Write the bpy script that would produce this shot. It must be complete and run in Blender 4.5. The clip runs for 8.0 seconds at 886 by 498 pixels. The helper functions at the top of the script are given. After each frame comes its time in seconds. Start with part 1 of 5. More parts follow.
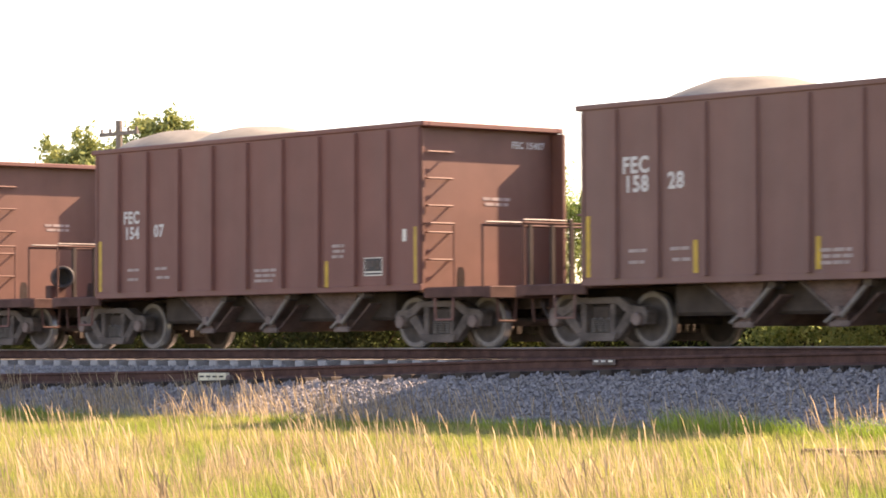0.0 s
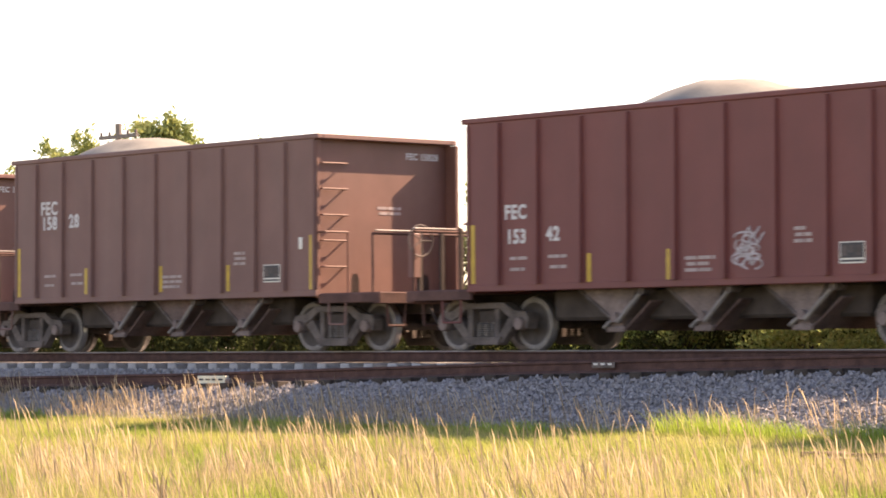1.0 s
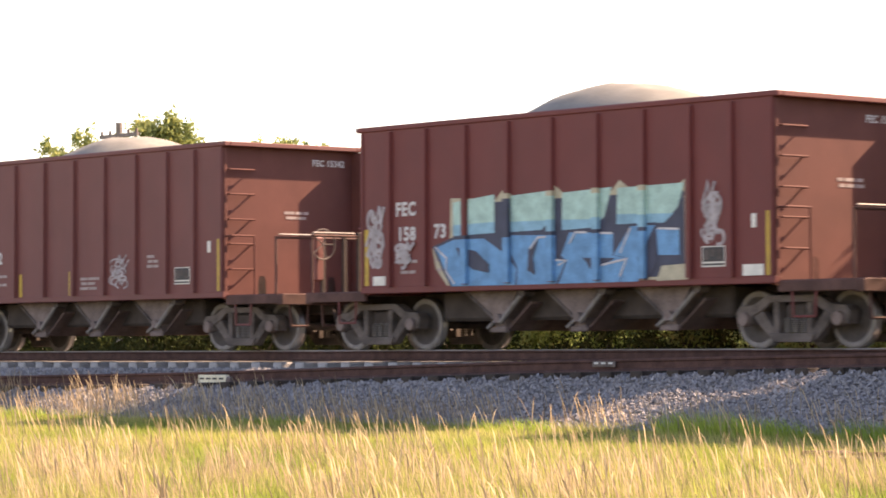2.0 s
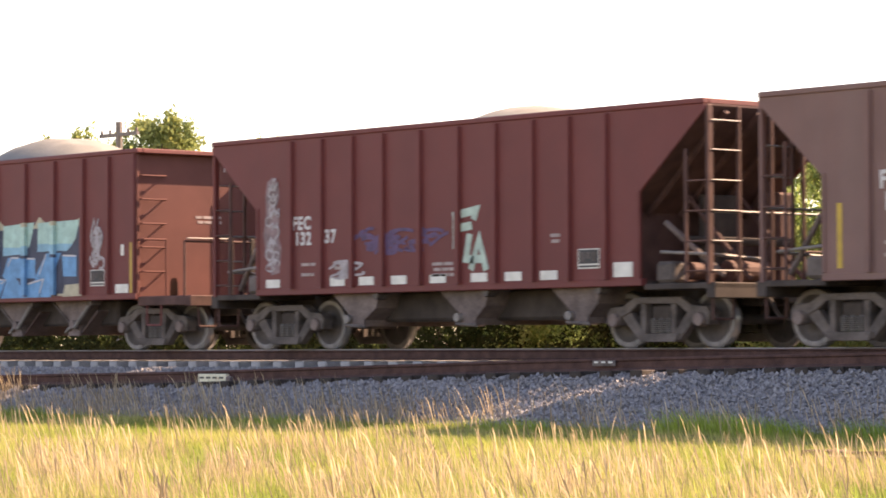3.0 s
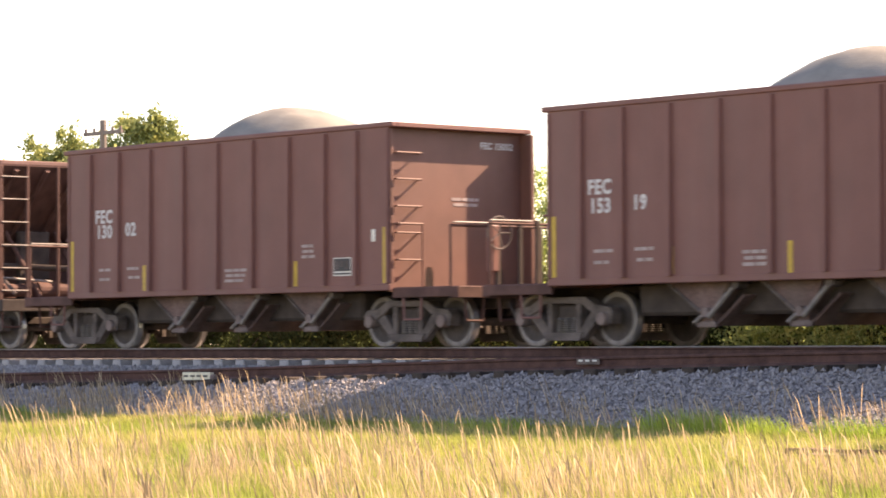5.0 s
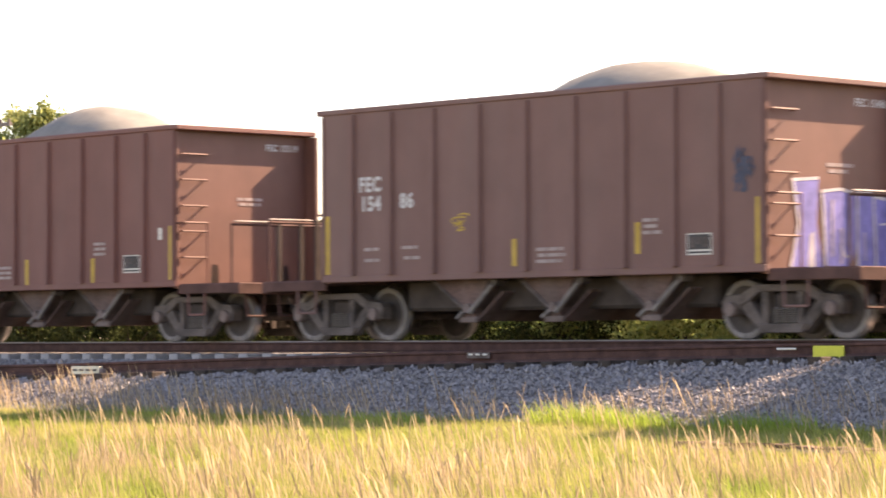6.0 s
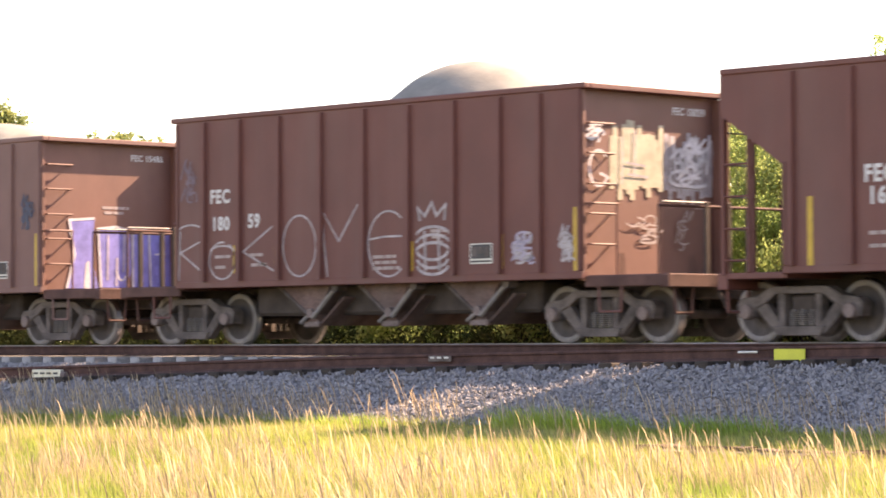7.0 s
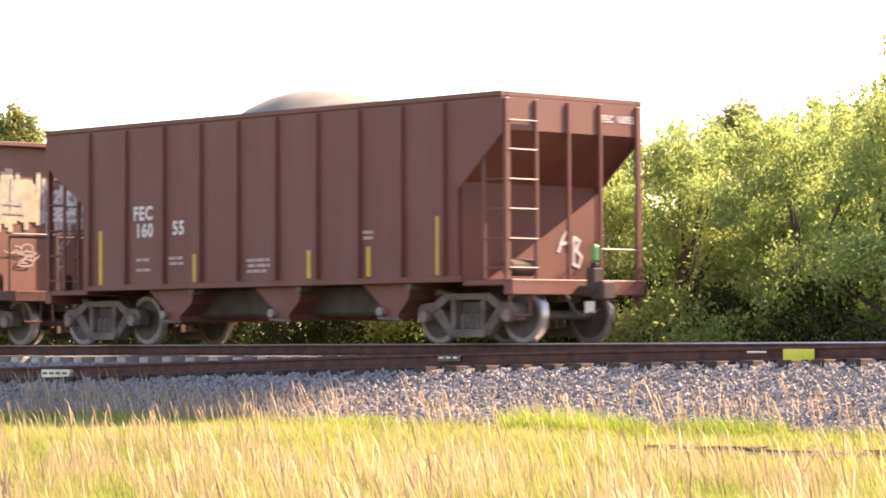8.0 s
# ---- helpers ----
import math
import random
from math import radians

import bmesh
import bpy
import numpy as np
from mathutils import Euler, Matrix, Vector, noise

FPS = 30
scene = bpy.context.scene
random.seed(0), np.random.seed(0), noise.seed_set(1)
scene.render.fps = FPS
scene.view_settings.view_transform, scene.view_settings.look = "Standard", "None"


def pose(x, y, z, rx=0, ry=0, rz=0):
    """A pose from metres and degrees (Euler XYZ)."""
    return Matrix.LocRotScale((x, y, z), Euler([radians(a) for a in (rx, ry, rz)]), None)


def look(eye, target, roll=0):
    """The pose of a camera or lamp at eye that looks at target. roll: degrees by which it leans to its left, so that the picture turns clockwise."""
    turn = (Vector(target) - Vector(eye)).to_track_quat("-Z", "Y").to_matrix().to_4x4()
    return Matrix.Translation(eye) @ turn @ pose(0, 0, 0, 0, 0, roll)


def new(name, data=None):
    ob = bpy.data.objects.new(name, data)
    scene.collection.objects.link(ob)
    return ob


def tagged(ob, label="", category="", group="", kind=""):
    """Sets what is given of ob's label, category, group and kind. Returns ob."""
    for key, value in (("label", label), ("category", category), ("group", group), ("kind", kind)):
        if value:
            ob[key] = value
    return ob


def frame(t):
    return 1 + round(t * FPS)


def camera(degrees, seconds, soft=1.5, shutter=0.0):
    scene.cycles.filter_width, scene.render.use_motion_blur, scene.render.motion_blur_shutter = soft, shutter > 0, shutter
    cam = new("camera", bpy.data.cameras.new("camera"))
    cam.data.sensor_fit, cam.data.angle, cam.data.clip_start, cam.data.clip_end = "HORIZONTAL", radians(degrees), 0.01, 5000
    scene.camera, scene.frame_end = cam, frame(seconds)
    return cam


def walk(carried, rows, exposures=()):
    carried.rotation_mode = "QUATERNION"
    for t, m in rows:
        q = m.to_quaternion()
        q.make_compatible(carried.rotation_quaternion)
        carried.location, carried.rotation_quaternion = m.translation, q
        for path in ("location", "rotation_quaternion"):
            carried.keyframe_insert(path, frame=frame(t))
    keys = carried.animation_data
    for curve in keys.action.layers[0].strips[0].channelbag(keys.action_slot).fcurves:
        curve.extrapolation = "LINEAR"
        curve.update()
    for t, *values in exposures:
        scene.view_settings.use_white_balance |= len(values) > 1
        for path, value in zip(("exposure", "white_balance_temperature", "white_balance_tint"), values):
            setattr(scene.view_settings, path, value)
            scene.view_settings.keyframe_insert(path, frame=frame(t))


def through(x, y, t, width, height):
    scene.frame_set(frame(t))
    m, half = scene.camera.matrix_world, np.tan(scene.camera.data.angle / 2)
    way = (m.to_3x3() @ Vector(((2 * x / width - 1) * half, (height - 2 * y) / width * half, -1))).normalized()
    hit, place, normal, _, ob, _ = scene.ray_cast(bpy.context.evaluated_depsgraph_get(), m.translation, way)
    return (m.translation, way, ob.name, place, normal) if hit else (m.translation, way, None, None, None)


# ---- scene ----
# World: x along the track (the train runs towards -x), y across it, z up from the top of the main rails.
cam = camera(17.13, 8.0, soft=1.75, shutter=0.15)
FOCAL = 5205.4
YAW, PITCH, LEAN, EYE = 48.777, 1.841, 0.323, (0.0, 0.0, 0.07)
# seconds, pan and tilt away from the first view, in the unit of FOCAL
PAN = [(0, 0, 0), (0.5, -1, 0), (1, -1, 5.3), (1.5, 0, 4.6), (3, 0, 2), (3.5, 1.5, 1.5), (4, 1.5, 3), (4.3, 0, 2.5), (4.8, -18, 0),
       (5.3, -37, -2), (5.5, -43, -2.4), (5.7, -98, -4), (5.8, -128, -7), (5.9, -170, -10), (6, -222, -13), (6.2, -272, -17),
       (6.5, -288.5, -13.8), (7, -290, -7.7), (7.5, -282, -7), (8, -274, -7.7)]


def view(dx, dy):
    return pose(*EYE, 90 + PITCH + math.degrees(dy / FOCAL), LEAN, YAW + math.degrees(dx / FOCAL))


walk(cam, [(t, view(dx, dy)) for t, dx, dy in PAN], [(0, 2.15, 7800, 27), (1.5, 2.13, 7800, 27), (3, 2.2, 7800, 27), (4, 2.23, 7800, 27), (5.5, 2.19, 7800, 27), (6.5, 2.25, 7800, 27), (7, 2.47, 7800, 27), (7.5, 2.52, 7800, 27), (8, 2.36, 7800, 27)])

# ---- light ----
SUN_X, SUN_Y, SUN_Z = 1.0, 4.4, 3.3
SUN_EL = math.atan2(SUN_Z, math.hypot(SUN_X, SUN_Y))
world = bpy.data.worlds.new("sky")
scene.world = world
world.use_nodes = True
wn = world.node_tree.nodes
sky = wn.new("ShaderNodeTexSky")
sky.sky_type, sky.sun_disc = "NISHITA", False
sky.sun_elevation, sky.sun_rotation = SUN_EL, math.atan2(SUN_X, SUN_Y)
sky.air_density, sky.dust_density, sky.ozone_density = 1.0, 0.8, 1.0
world.node_tree.links.new(sky.outputs[0], wn["Background"].inputs[0])
wn["Background"].inputs[1].default_value = 0.10
sun = new("sun", bpy.data.lights.new("sun", "SUN"))
sun.data.energy, sun.data.angle, sun.data.color = 5.0, radians(0.6), (1.0, 0.83, 0.62)
sun.matrix_basis = look((SUN_X * 40, SUN_Y * 40, SUN_Z * 40), (0, 0, 0))

TRACK_Y = 32.303
SPEED = 15.511


# ---- materials ----
def material(name, color, rough=0.7, metal=0.0, var=0.25, scale=3.0, bump=0.15, fine=60.0, streak=0.0, dirt=None, islands=0.0):
    """A painted or mineral surface: two scales of tone, fine relief, and upright streaks of dirt where asked for."""
    m = bpy.data.materials.new(name)
    m.use_nodes = True
    n, l = m.node_tree.nodes, m.node_tree.links
    b = n["Principled BSDF"]
    b.inputs["Roughness"].default_value, b.inputs["Metallic"].default_value = rough, metal
    b.inputs["Specular IOR Level"].default_value = 0.2 if rough > 0.75 else 0.4
    tc = n.new("ShaderNodeTexCoord")
    big = n.new("ShaderNodeTexNoise")
    big.inputs["Scale"].default_value, big.inputs["Detail"].default_value = scale, 6
    l.new(tc.outputs["Object"], big.inputs["Vector"])
    small = n.new("ShaderNodeTexNoise")
    small.inputs["Scale"].default_value, small.inputs["Detail"].default_value = fine, 3
    l.new(tc.outputs["Object"], small.inputs["Vector"])
    ramp = n.new("ShaderNodeMapRange")
    ramp.inputs[1].default_value, ramp.inputs[2].default_value = 0.3, 0.7
    ramp.inputs[3].default_value, ramp.inputs[4].default_value = 1 - var, 1 + var
    l.new(big.outputs["Fac"], ramp.inputs[0])
    ramp2 = n.new("ShaderNodeMapRange")
    ramp2.inputs[1].default_value, ramp2.inputs[2].default_value = 0.3, 0.7
    ramp2.inputs[3].default_value, ramp2.inputs[4].default_value = 1 - var * 0.6, 1 + var * 0.6
    l.new(small.outputs["Fac"], ramp2.inputs[0])
    mul = n.new("ShaderNodeMath")
    mul.operation = "MULTIPLY"
    l.new(ramp.outputs[0], mul.inputs[0])
    l.new(ramp2.outputs[0], mul.inputs[1])
    tone = mul
    if islands:
        geo = n.new("ShaderNodeNewGeometry")
        r3 = n.new("ShaderNodeMapRange")
        r3.inputs[3].default_value, r3.inputs[4].default_value = 1 - islands, 1 + islands
        l.new(geo.outputs["Random Per Island"], r3.inputs[0])
        mul2 = n.new("ShaderNodeMath")
        mul2.operation = "MULTIPLY"
        l.new(mul.outputs[0], mul2.inputs[0])
        l.new(r3.outputs[0], mul2.inputs[1])
        tone = mul2
    scl = n.new("ShaderNodeVectorMath")
    scl.operation = "SCALE"
    scl.inputs[0].default_value = color
    l.new(tone.outputs[0], scl.inputs["Scale"])
    out = scl.outputs[0]
    if streak:
        mp = n.new("ShaderNodeMapping")
        mp.inputs["Scale"].default_value = (1.7, 1.7, 0.22)
        l.new(tc.outputs["Object"], mp.inputs[0])
        st = n.new("ShaderNodeTexNoise")
        st.inputs["Scale"].default_value, st.inputs["Detail"].default_value = 1.0, 3
        l.new(mp.outputs[0], st.inputs["Vector"])
        sr = n.new("ShaderNodeMapRange")
        sr.inputs[1].default_value, sr.inputs[2].default_value, sr.inputs[3].default_value, sr.inputs[4].default_value = 0.45, 0.8, 0.0, streak
        l.new(st.outputs["Fac"], sr.inputs[0])
        mix = n.new("ShaderNodeMix")
        mix.data_type = "RGBA"
        mix.inputs["B"].default_value = (*(dirt or (0.2, 0.17, 0.15)), 1)
        l.new(sr.outputs[0], mix.inputs["Factor"])
        l.new(out, mix.inputs["A"])
        out = mix.outputs["Result"]
    l.new(out, b.inputs["Base Color"])
    if bump:
        bp = n.new("ShaderNodeBump")
        bp.inputs["Strength"].default_value, bp.inputs["Distance"].default_value = bump, 0.02
        l.new(small.outputs["Fac"], bp.inputs["Height"])
        l.new(bp.outputs[0], b.inputs["Normal"])
    return m


def leaf_material(name, color, glow, var=0.45, through=0.45):
    """Thin leaves or blades: diffuse, with light that comes through them."""
    m = bpy.data.materials.new(name)
    m.use_nodes = True
    n, l = m.node_tree.nodes, m.node_tree.links
    n.remove(n["Principled BSDF"])
    geo = n.new("ShaderNodeNewGeometry")
    r = n.new("ShaderNodeMapRange")
    r.inputs[3].default_value, r.inputs[4].default_value = 1 - var, 1 + var
    l.new(geo.outputs["Random Per Island"], r.inputs[0])
    tc = n.new("ShaderNodeTexCoord")
    big = n.new("ShaderNodeTexNoise")
    big.inputs["Scale"].default_value, big.inputs["Detail"].default_value = 0.45, 4
    l.new(tc.outputs["Object"], big.inputs["Vector"])
    hue = n.new("ShaderNodeMapRange")
    hue.inputs[1].default_value, hue.inputs[2].default_value = 0.36, 0.64
    l.new(big.outputs["Fac"], hue.inputs[0])
    mix = n.new("ShaderNodeMix")
    mix.data_type = "RGBA"
    mix.inputs["A"].default_value, mix.inputs["B"].default_value = (*color, 1), (*glow, 1)
    l.new(hue.outputs[0], mix.inputs["Factor"])
    scl = n.new("ShaderNodeVectorMath")
    scl.operation = "SCALE"
    l.new(mix.outputs["Result"], scl.inputs[0])
    l.new(r.outputs[0], scl.inputs["Scale"])
    d, t, s, o = n.new("ShaderNodeBsdfDiffuse"), n.new("ShaderNodeBsdfTranslucent"), n.new("ShaderNodeMixShader"), n["Material Output"]
    l.new(scl.outputs[0], d.inputs[0])
    l.new(scl.outputs[0], t.inputs[0])
    s.inputs[0].default_value = through
    l.new(d.outputs[0], s.inputs[1])
    l.new(t.outputs[0], s.inputs[2])
    l.new(s.outputs[0], o.inputs[0])
    return m


DUST = (0.27, 0.22, 0.19)
paint_brown = material("brown_paint", (0.176, 0.074, 0.060), 0.62, var=0.10, scale=1.2, bump=0.05, streak=0.12, dirt=DUST)
paint_grey_brown = material("faded_brown_paint", (0.176, 0.092, 0.077), 0.68, var=0.10, scale=1.2, bump=0.05, streak=0.12, dirt=(0.30, 0.25, 0.22))
paint_maroon = material("maroon_paint", (0.142, 0.029, 0.025), 0.62, var=0.10, scale=1.2, bump=0.05, streak=0.14, dirt=(0.165, 0.07, 0.062))
paint_red_brown = material("red_brown_paint", (0.150, 0.044, 0.038), 0.6, var=0.10, scale=1.2, bump=0.05, streak=0.14, dirt=(0.19, 0.10, 0.09))
paint_dark_brown = material("dark_brown_paint", (0.124, 0.042, 0.033), 0.6, var=0.12, scale=1.2, bump=0.05, streak=0.12, dirt=DUST)
paint_rust = material("end_paint", (0.15, 0.067, 0.048), 0.6, var=0.14, scale=1.6, bump=0.06, streak=0.25, dirt=(0.22, 0.125, 0.095))
end_maroon = material("maroon_end_paint", (0.122, 0.045, 0.036), 0.8, var=0.14, scale=1.6, bump=0.06, streak=0.3, dirt=(0.13, 0.05, 0.04))
# Platform grime, and a dark tone standing in for shade on sloped ends.
grimy_shaded_paint = material("grime_and_shade_paint", (0.095, 0.050, 0.042), 0.8, var=0.25, scale=3, bump=0.1)
chute_dust = material("dusty_steel", (0.165, 0.125, 0.112), 0.85, var=0.35, scale=2.5, bump=0.2, fine=30)
truck_steel = material("truck_steel", (0.120, 0.098, 0.088), 0.85, var=0.45, scale=3.5, bump=0.2)
chute_paint = material("dusty_chute_paint", (0.125, 0.080, 0.070), 0.85, var=0.4, scale=2.2, bump=0.2, fine=25, streak=0.45, dirt=(0.24, 0.20, 0.18))
wheel_steel = material("wheel_steel", (0.072, 0.058, 0.052), 0.75, 0.0, var=0.3, scale=4, bump=0.1)
rim_steel = material("wheel_rim", (0.22, 0.195, 0.178), 0.6, 0.2, var=0.25, scale=6, bump=0.1)
tread_steel = material("tread_steel", (0.45, 0.43, 0.41), 0.3, 0.95, var=0.1, scale=8, bump=0.02)
# Base colour raised a little to imitate lens haze over the dark undersides.
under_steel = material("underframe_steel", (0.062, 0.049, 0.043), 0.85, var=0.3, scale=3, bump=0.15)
white_paint = material("white_lettering", (0.52, 0.50, 0.48), 0.7, var=0.12, scale=8, bump=0.0)
faint_paint = material("faded_lettering", (0.33, 0.265, 0.245), 0.7, var=0.2, scale=9, bump=0.0)
end_stencil = material("worn_lettering", (0.22, 0.15, 0.13), 0.7, var=0.2, scale=9, bump=0.0)
yellow_tape = material("yellow_reflector", (0.46, 0.29, 0.03), 0.45, var=0.15, scale=6, bump=0.0)
white_tape = material("white_reflector", (0.6, 0.58, 0.52), 0.45, var=0.12, scale=6, bump=0.0)
black_paint = material("black_panel", (0.05, 0.045, 0.045), 0.6, var=0.2, bump=0.0)
gravel_load_mat = material("crushed_rock", (0.195, 0.188, 0.165), 0.95, var=0.14, scale=2.5, bump=0.3, fine=28)
stone_mat = material("ballast_stone", (0.225, 0.215, 0.215), 0.9, var=0.2, scale=8, bump=0.25, fine=70, islands=0.22)
bed_mat = material("ballast_bed", (0.13, 0.122, 0.12), 0.95, var=0.35, scale=12, bump=0.9, fine=30)
soil_mat = material("field_soil", (0.13, 0.12, 0.05), 0.95, var=0.35, scale=1.2, bump=0.5, fine=18)
rail_mat = material("rusty_rail", (0.080, 0.042, 0.035), 0.9, var=0.3, scale=6, bump=0.2)
concrete_mat = material("tie_concrete", (0.30, 0.285, 0.275), 0.9, var=0.18, scale=5, bump=0.25)
wood_mat = material("tie_timber", (0.05, 0.040, 0.034), 0.9, var=0.35, scale=4, bump=0.4)
bright_steel = material("bright_steel", (0.62, 0.58, 0.55), 0.35, 0.6, var=0.1, bump=0.0)
bark_mat = material("bark", (0.085, 0.068, 0.052), 0.9, var=0.3, scale=6, bump=0.5)
bush_leaf = leaf_material("shrub_leaf", (0.26, 0.345, 0.12), (0.40, 0.465, 0.16), 0.16, 0.45)
# Leaf colour darkened to carry the shade behind and under the train.
shaded_leaf = leaf_material("shaded_undergrowth", (0.042, 0.055, 0.022), (0.06, 0.078, 0.028), 0.3, 0.2)
tree_leaf = leaf_material("tree_leaf", (0.22, 0.26, 0.10), (0.33, 0.345, 0.13), 0.2, 0.35)
weed_leaf = leaf_material("weed_leaf", (0.20, 0.30, 0.05), (0.30, 0.38, 0.07), 0.3)
dry_grass = leaf_material("dry_grass", (0.33, 0.25, 0.155), (0.42, 0.335, 0.215), 0.5)
green_grass = leaf_material("green_grass", (0.20, 0.265, 0.055), (0.33, 0.34, 0.09), 0.3)
strip_grass = leaf_material("strip_grass", (0.22, 0.265, 0.06), (0.36, 0.35, 0.12), 0.35)
spray_white = material("white_spray", (0.50, 0.47, 0.47), 0.7, var=0.3, scale=7, bump=0.0)
spray_grey = material("grey_spray", (0.34, 0.30, 0.30), 0.7, var=0.3, scale=7, bump=0.0)
spray_faint = material("faint_grey_spray", (0.225, 0.15, 0.15), 0.75, var=0.35, scale=5, bump=0.0)
spray_dull = material("dull_blue_spray", (0.16, 0.115, 0.135), 0.75, var=0.3, scale=6, bump=0.0)
spray_teal = material("teal_spray", (0.33, 0.50, 0.44), 0.6, var=0.2, scale=5, bump=0.0)
spray_blue = material("blue_spray", (0.10, 0.27, 0.46), 0.6, var=0.2, scale=5, bump=0.0)
spray_violet = material("violet_spray", (0.17, 0.16, 0.42), 0.6, var=0.25, scale=6, bump=0.0)
spray_lilac = material("lilac_spray", (0.33, 0.29, 0.36), 0.7, var=0.25, scale=6, bump=0.0)
spray_cream = material("cream_spray", (0.42, 0.37, 0.26), 0.7, var=0.2, scale=5, bump=0.0)
spray_mid_blue = material("mid_blue_spray", (0.19, 0.38, 0.48), 0.6, var=0.2, scale=5, bump=0.0)
spray_faded_blue = material("faded_blue_spray", (0.095, 0.055, 0.115), 0.65, var=0.3, scale=7, bump=0.0)
spray_dark = material("dark_spray", (0.045, 0.05, 0.08), 0.6, var=0.2, scale=5, bump=0.0)
spray_green = material("green_spray", (0.36, 0.45, 0.38), 0.7, var=0.2, scale=5, bump=0.0)
sign_yellow = material("yellow_plate", (0.50, 0.49, 0.045), 0.5, var=0.12, bump=0.0)
sign_cream = material("cream_plate", (0.62, 0.57, 0.42), 0.6, var=0.15, bump=0.05)
green_plastic = material("green_plastic", (0.08, 0.30, 0.10), 0.4, var=0.1, bump=0.0)
old_wood = material("old_timber", (0.11, 0.075, 0.05), 0.9, var=0.4, scale=7, bump=0.5)
pole_wood = material("pole_wood", (0.20, 0.17, 0.15), 0.9, var=0.2, scale=5, bump=0.3)


# ---- mesh helpers ----
def part(name, bm, mat, parent, label=""):
    """Links a bmesh as one mesh object, under a thing, a part or nothing."""
    me = bpy.data.meshes.new(name)
    bm.to_mesh(me)
    bm.free()
    me.materials.append(mat)
    return hang(name, me, parent, label)


def hang(name, me, parent, label=""):
    ob = new(name, me)
    ob.parent = parent
    if label:
        tagged(ob, label)
    return ob


def box(bm, x0, x1, y0, y1, z0, z1, bevel=0.0):
    m = Matrix.LocRotScale(((x0 + x1) / 2, (y0 + y1) / 2, (z0 + z1) / 2), None, (abs(x1 - x0), abs(y1 - y0), abs(z1 - z0)))
    got = bmesh.ops.create_cube(bm, size=1, matrix=m)
    if bevel:
        edges = list({e for v in got["verts"] for e in v.link_edges})
        bmesh.ops.bevel(bm, geom=edges, offset=bevel, segments=1, affect="EDGES")
    return bm


def boxes(*rows, bevel=0.0):
    bm = bmesh.new()
    for r in rows:
        box(bm, *r, bevel=bevel)
    return bm


def bar(bm, a, b, r, sides=8):
    """A round bar from a to b."""
    a, b = Vector(a), Vector(b)
    q = (b - a).to_track_quat("Z", "Y")
    bmesh.ops.create_cone(bm, cap_ends=True, segments=sides, radius1=r, radius2=r, depth=(b - a).length,
                          matrix=Matrix.LocRotScale((a + b) / 2, q, None))
    return bm


def bars(r, *pairs, sides=8):
    bm = bmesh.new()
    for a, b in pairs:
        bar(bm, a, b, r, sides)
    return bm


def prism(bm, outline, y0, y1):
    """An outline in x and z drawn out from y0 to y1."""
    a = [bm.verts.new((x, y0, z)) for x, z in outline]
    b = [bm.verts.new((x, y1, z)) for x, z in outline]
    bm.faces.new(a)
    bm.faces.new(b[::-1])
    for i in range(len(a)):
        j = (i + 1) % len(a)
        bm.faces.new((a[j], a[i], b[i], b[j]))
    bmesh.ops.recalc_face_normals(bm, faces=bm.faces)
    return bm


def turned(bm, profile, steps=28, at=(0, 0, 0)):
    """A profile of (radius, y) turned about the y axis."""
    rings = []
    for r, y in profile:
        rings.append([bm.verts.new((at[0] + r * math.cos(6.28319 * k / steps), at[1] + y, at[2] + r * math.sin(6.28319 * k / steps))) for k in range(steps)])
    for p, q in zip(rings, rings[1:]):
        for k in range(steps):
            bm.faces.new((p[k], p[(k + 1) % steps], q[(k + 1) % steps], q[k]))
    bm.faces.new(rings[0])
    bm.faces.new(rings[-1])
    bmesh.ops.recalc_face_normals(bm, faces=bm.faces)
    return bm


# ---- ground and track ----
def siding_y(x):
    """The near rail of the diverging track."""
    if x < -51:
        return 27.305
    return min(28.8 + (x + 39.2) * 2.0 / 15.8, 31.585)


def siding_z(x):
    return float(np.interp(x, (-47, -39.2, -32.5, -27.5, -23.4, -18), (-0.46, -0.345, -0.175, -0.09, -0.03, 0.0)))


def smooth(a, b, v):
    v = min(max((v - a) / (b - a), 0), 1)
    return v * v * (3 - 2 * v)


TOE = 26.9
TUFTS = [(-25.4, 26.55, 700, 0.36), (-24.3, 26.3, 600, 0.30), (-22.3, 26.4, 500, 0.30), (-40.8, 26.4, 500, 0.22), (-28.6, 26.2, 350, 0.22), (-33.5, 26.2, 350, 0.2)]


def ground_z(x, y):
    n = siding_y(x)
    base = siding_z(x) - 0.225
    if y > 39:
        return -0.95
    if y > 33.6:
        return -0.335 - 0.615 * smooth(33.6, 36.2, y)
    if y > n - 0.35:
        return base + (-0.335 - base) * smooth(n + 0.3, n + 1.9, y)
    if y > TOE:
        k = (n - 0.35 - y) / (n - 0.35 - TOE)
        return base + (-1.03 - base) * k ** 0.9
    return max(-1.03 - 0.045 * (TOE - y), -1.62)


def spaced(*parts):
    out = []
    for a, b, step in parts:
        out += [a + (b - a) * i / max(round((b - a) / step), 1) for i in range(max(round((b - a) / step), 1))]
    return out + [parts[-1][1]]


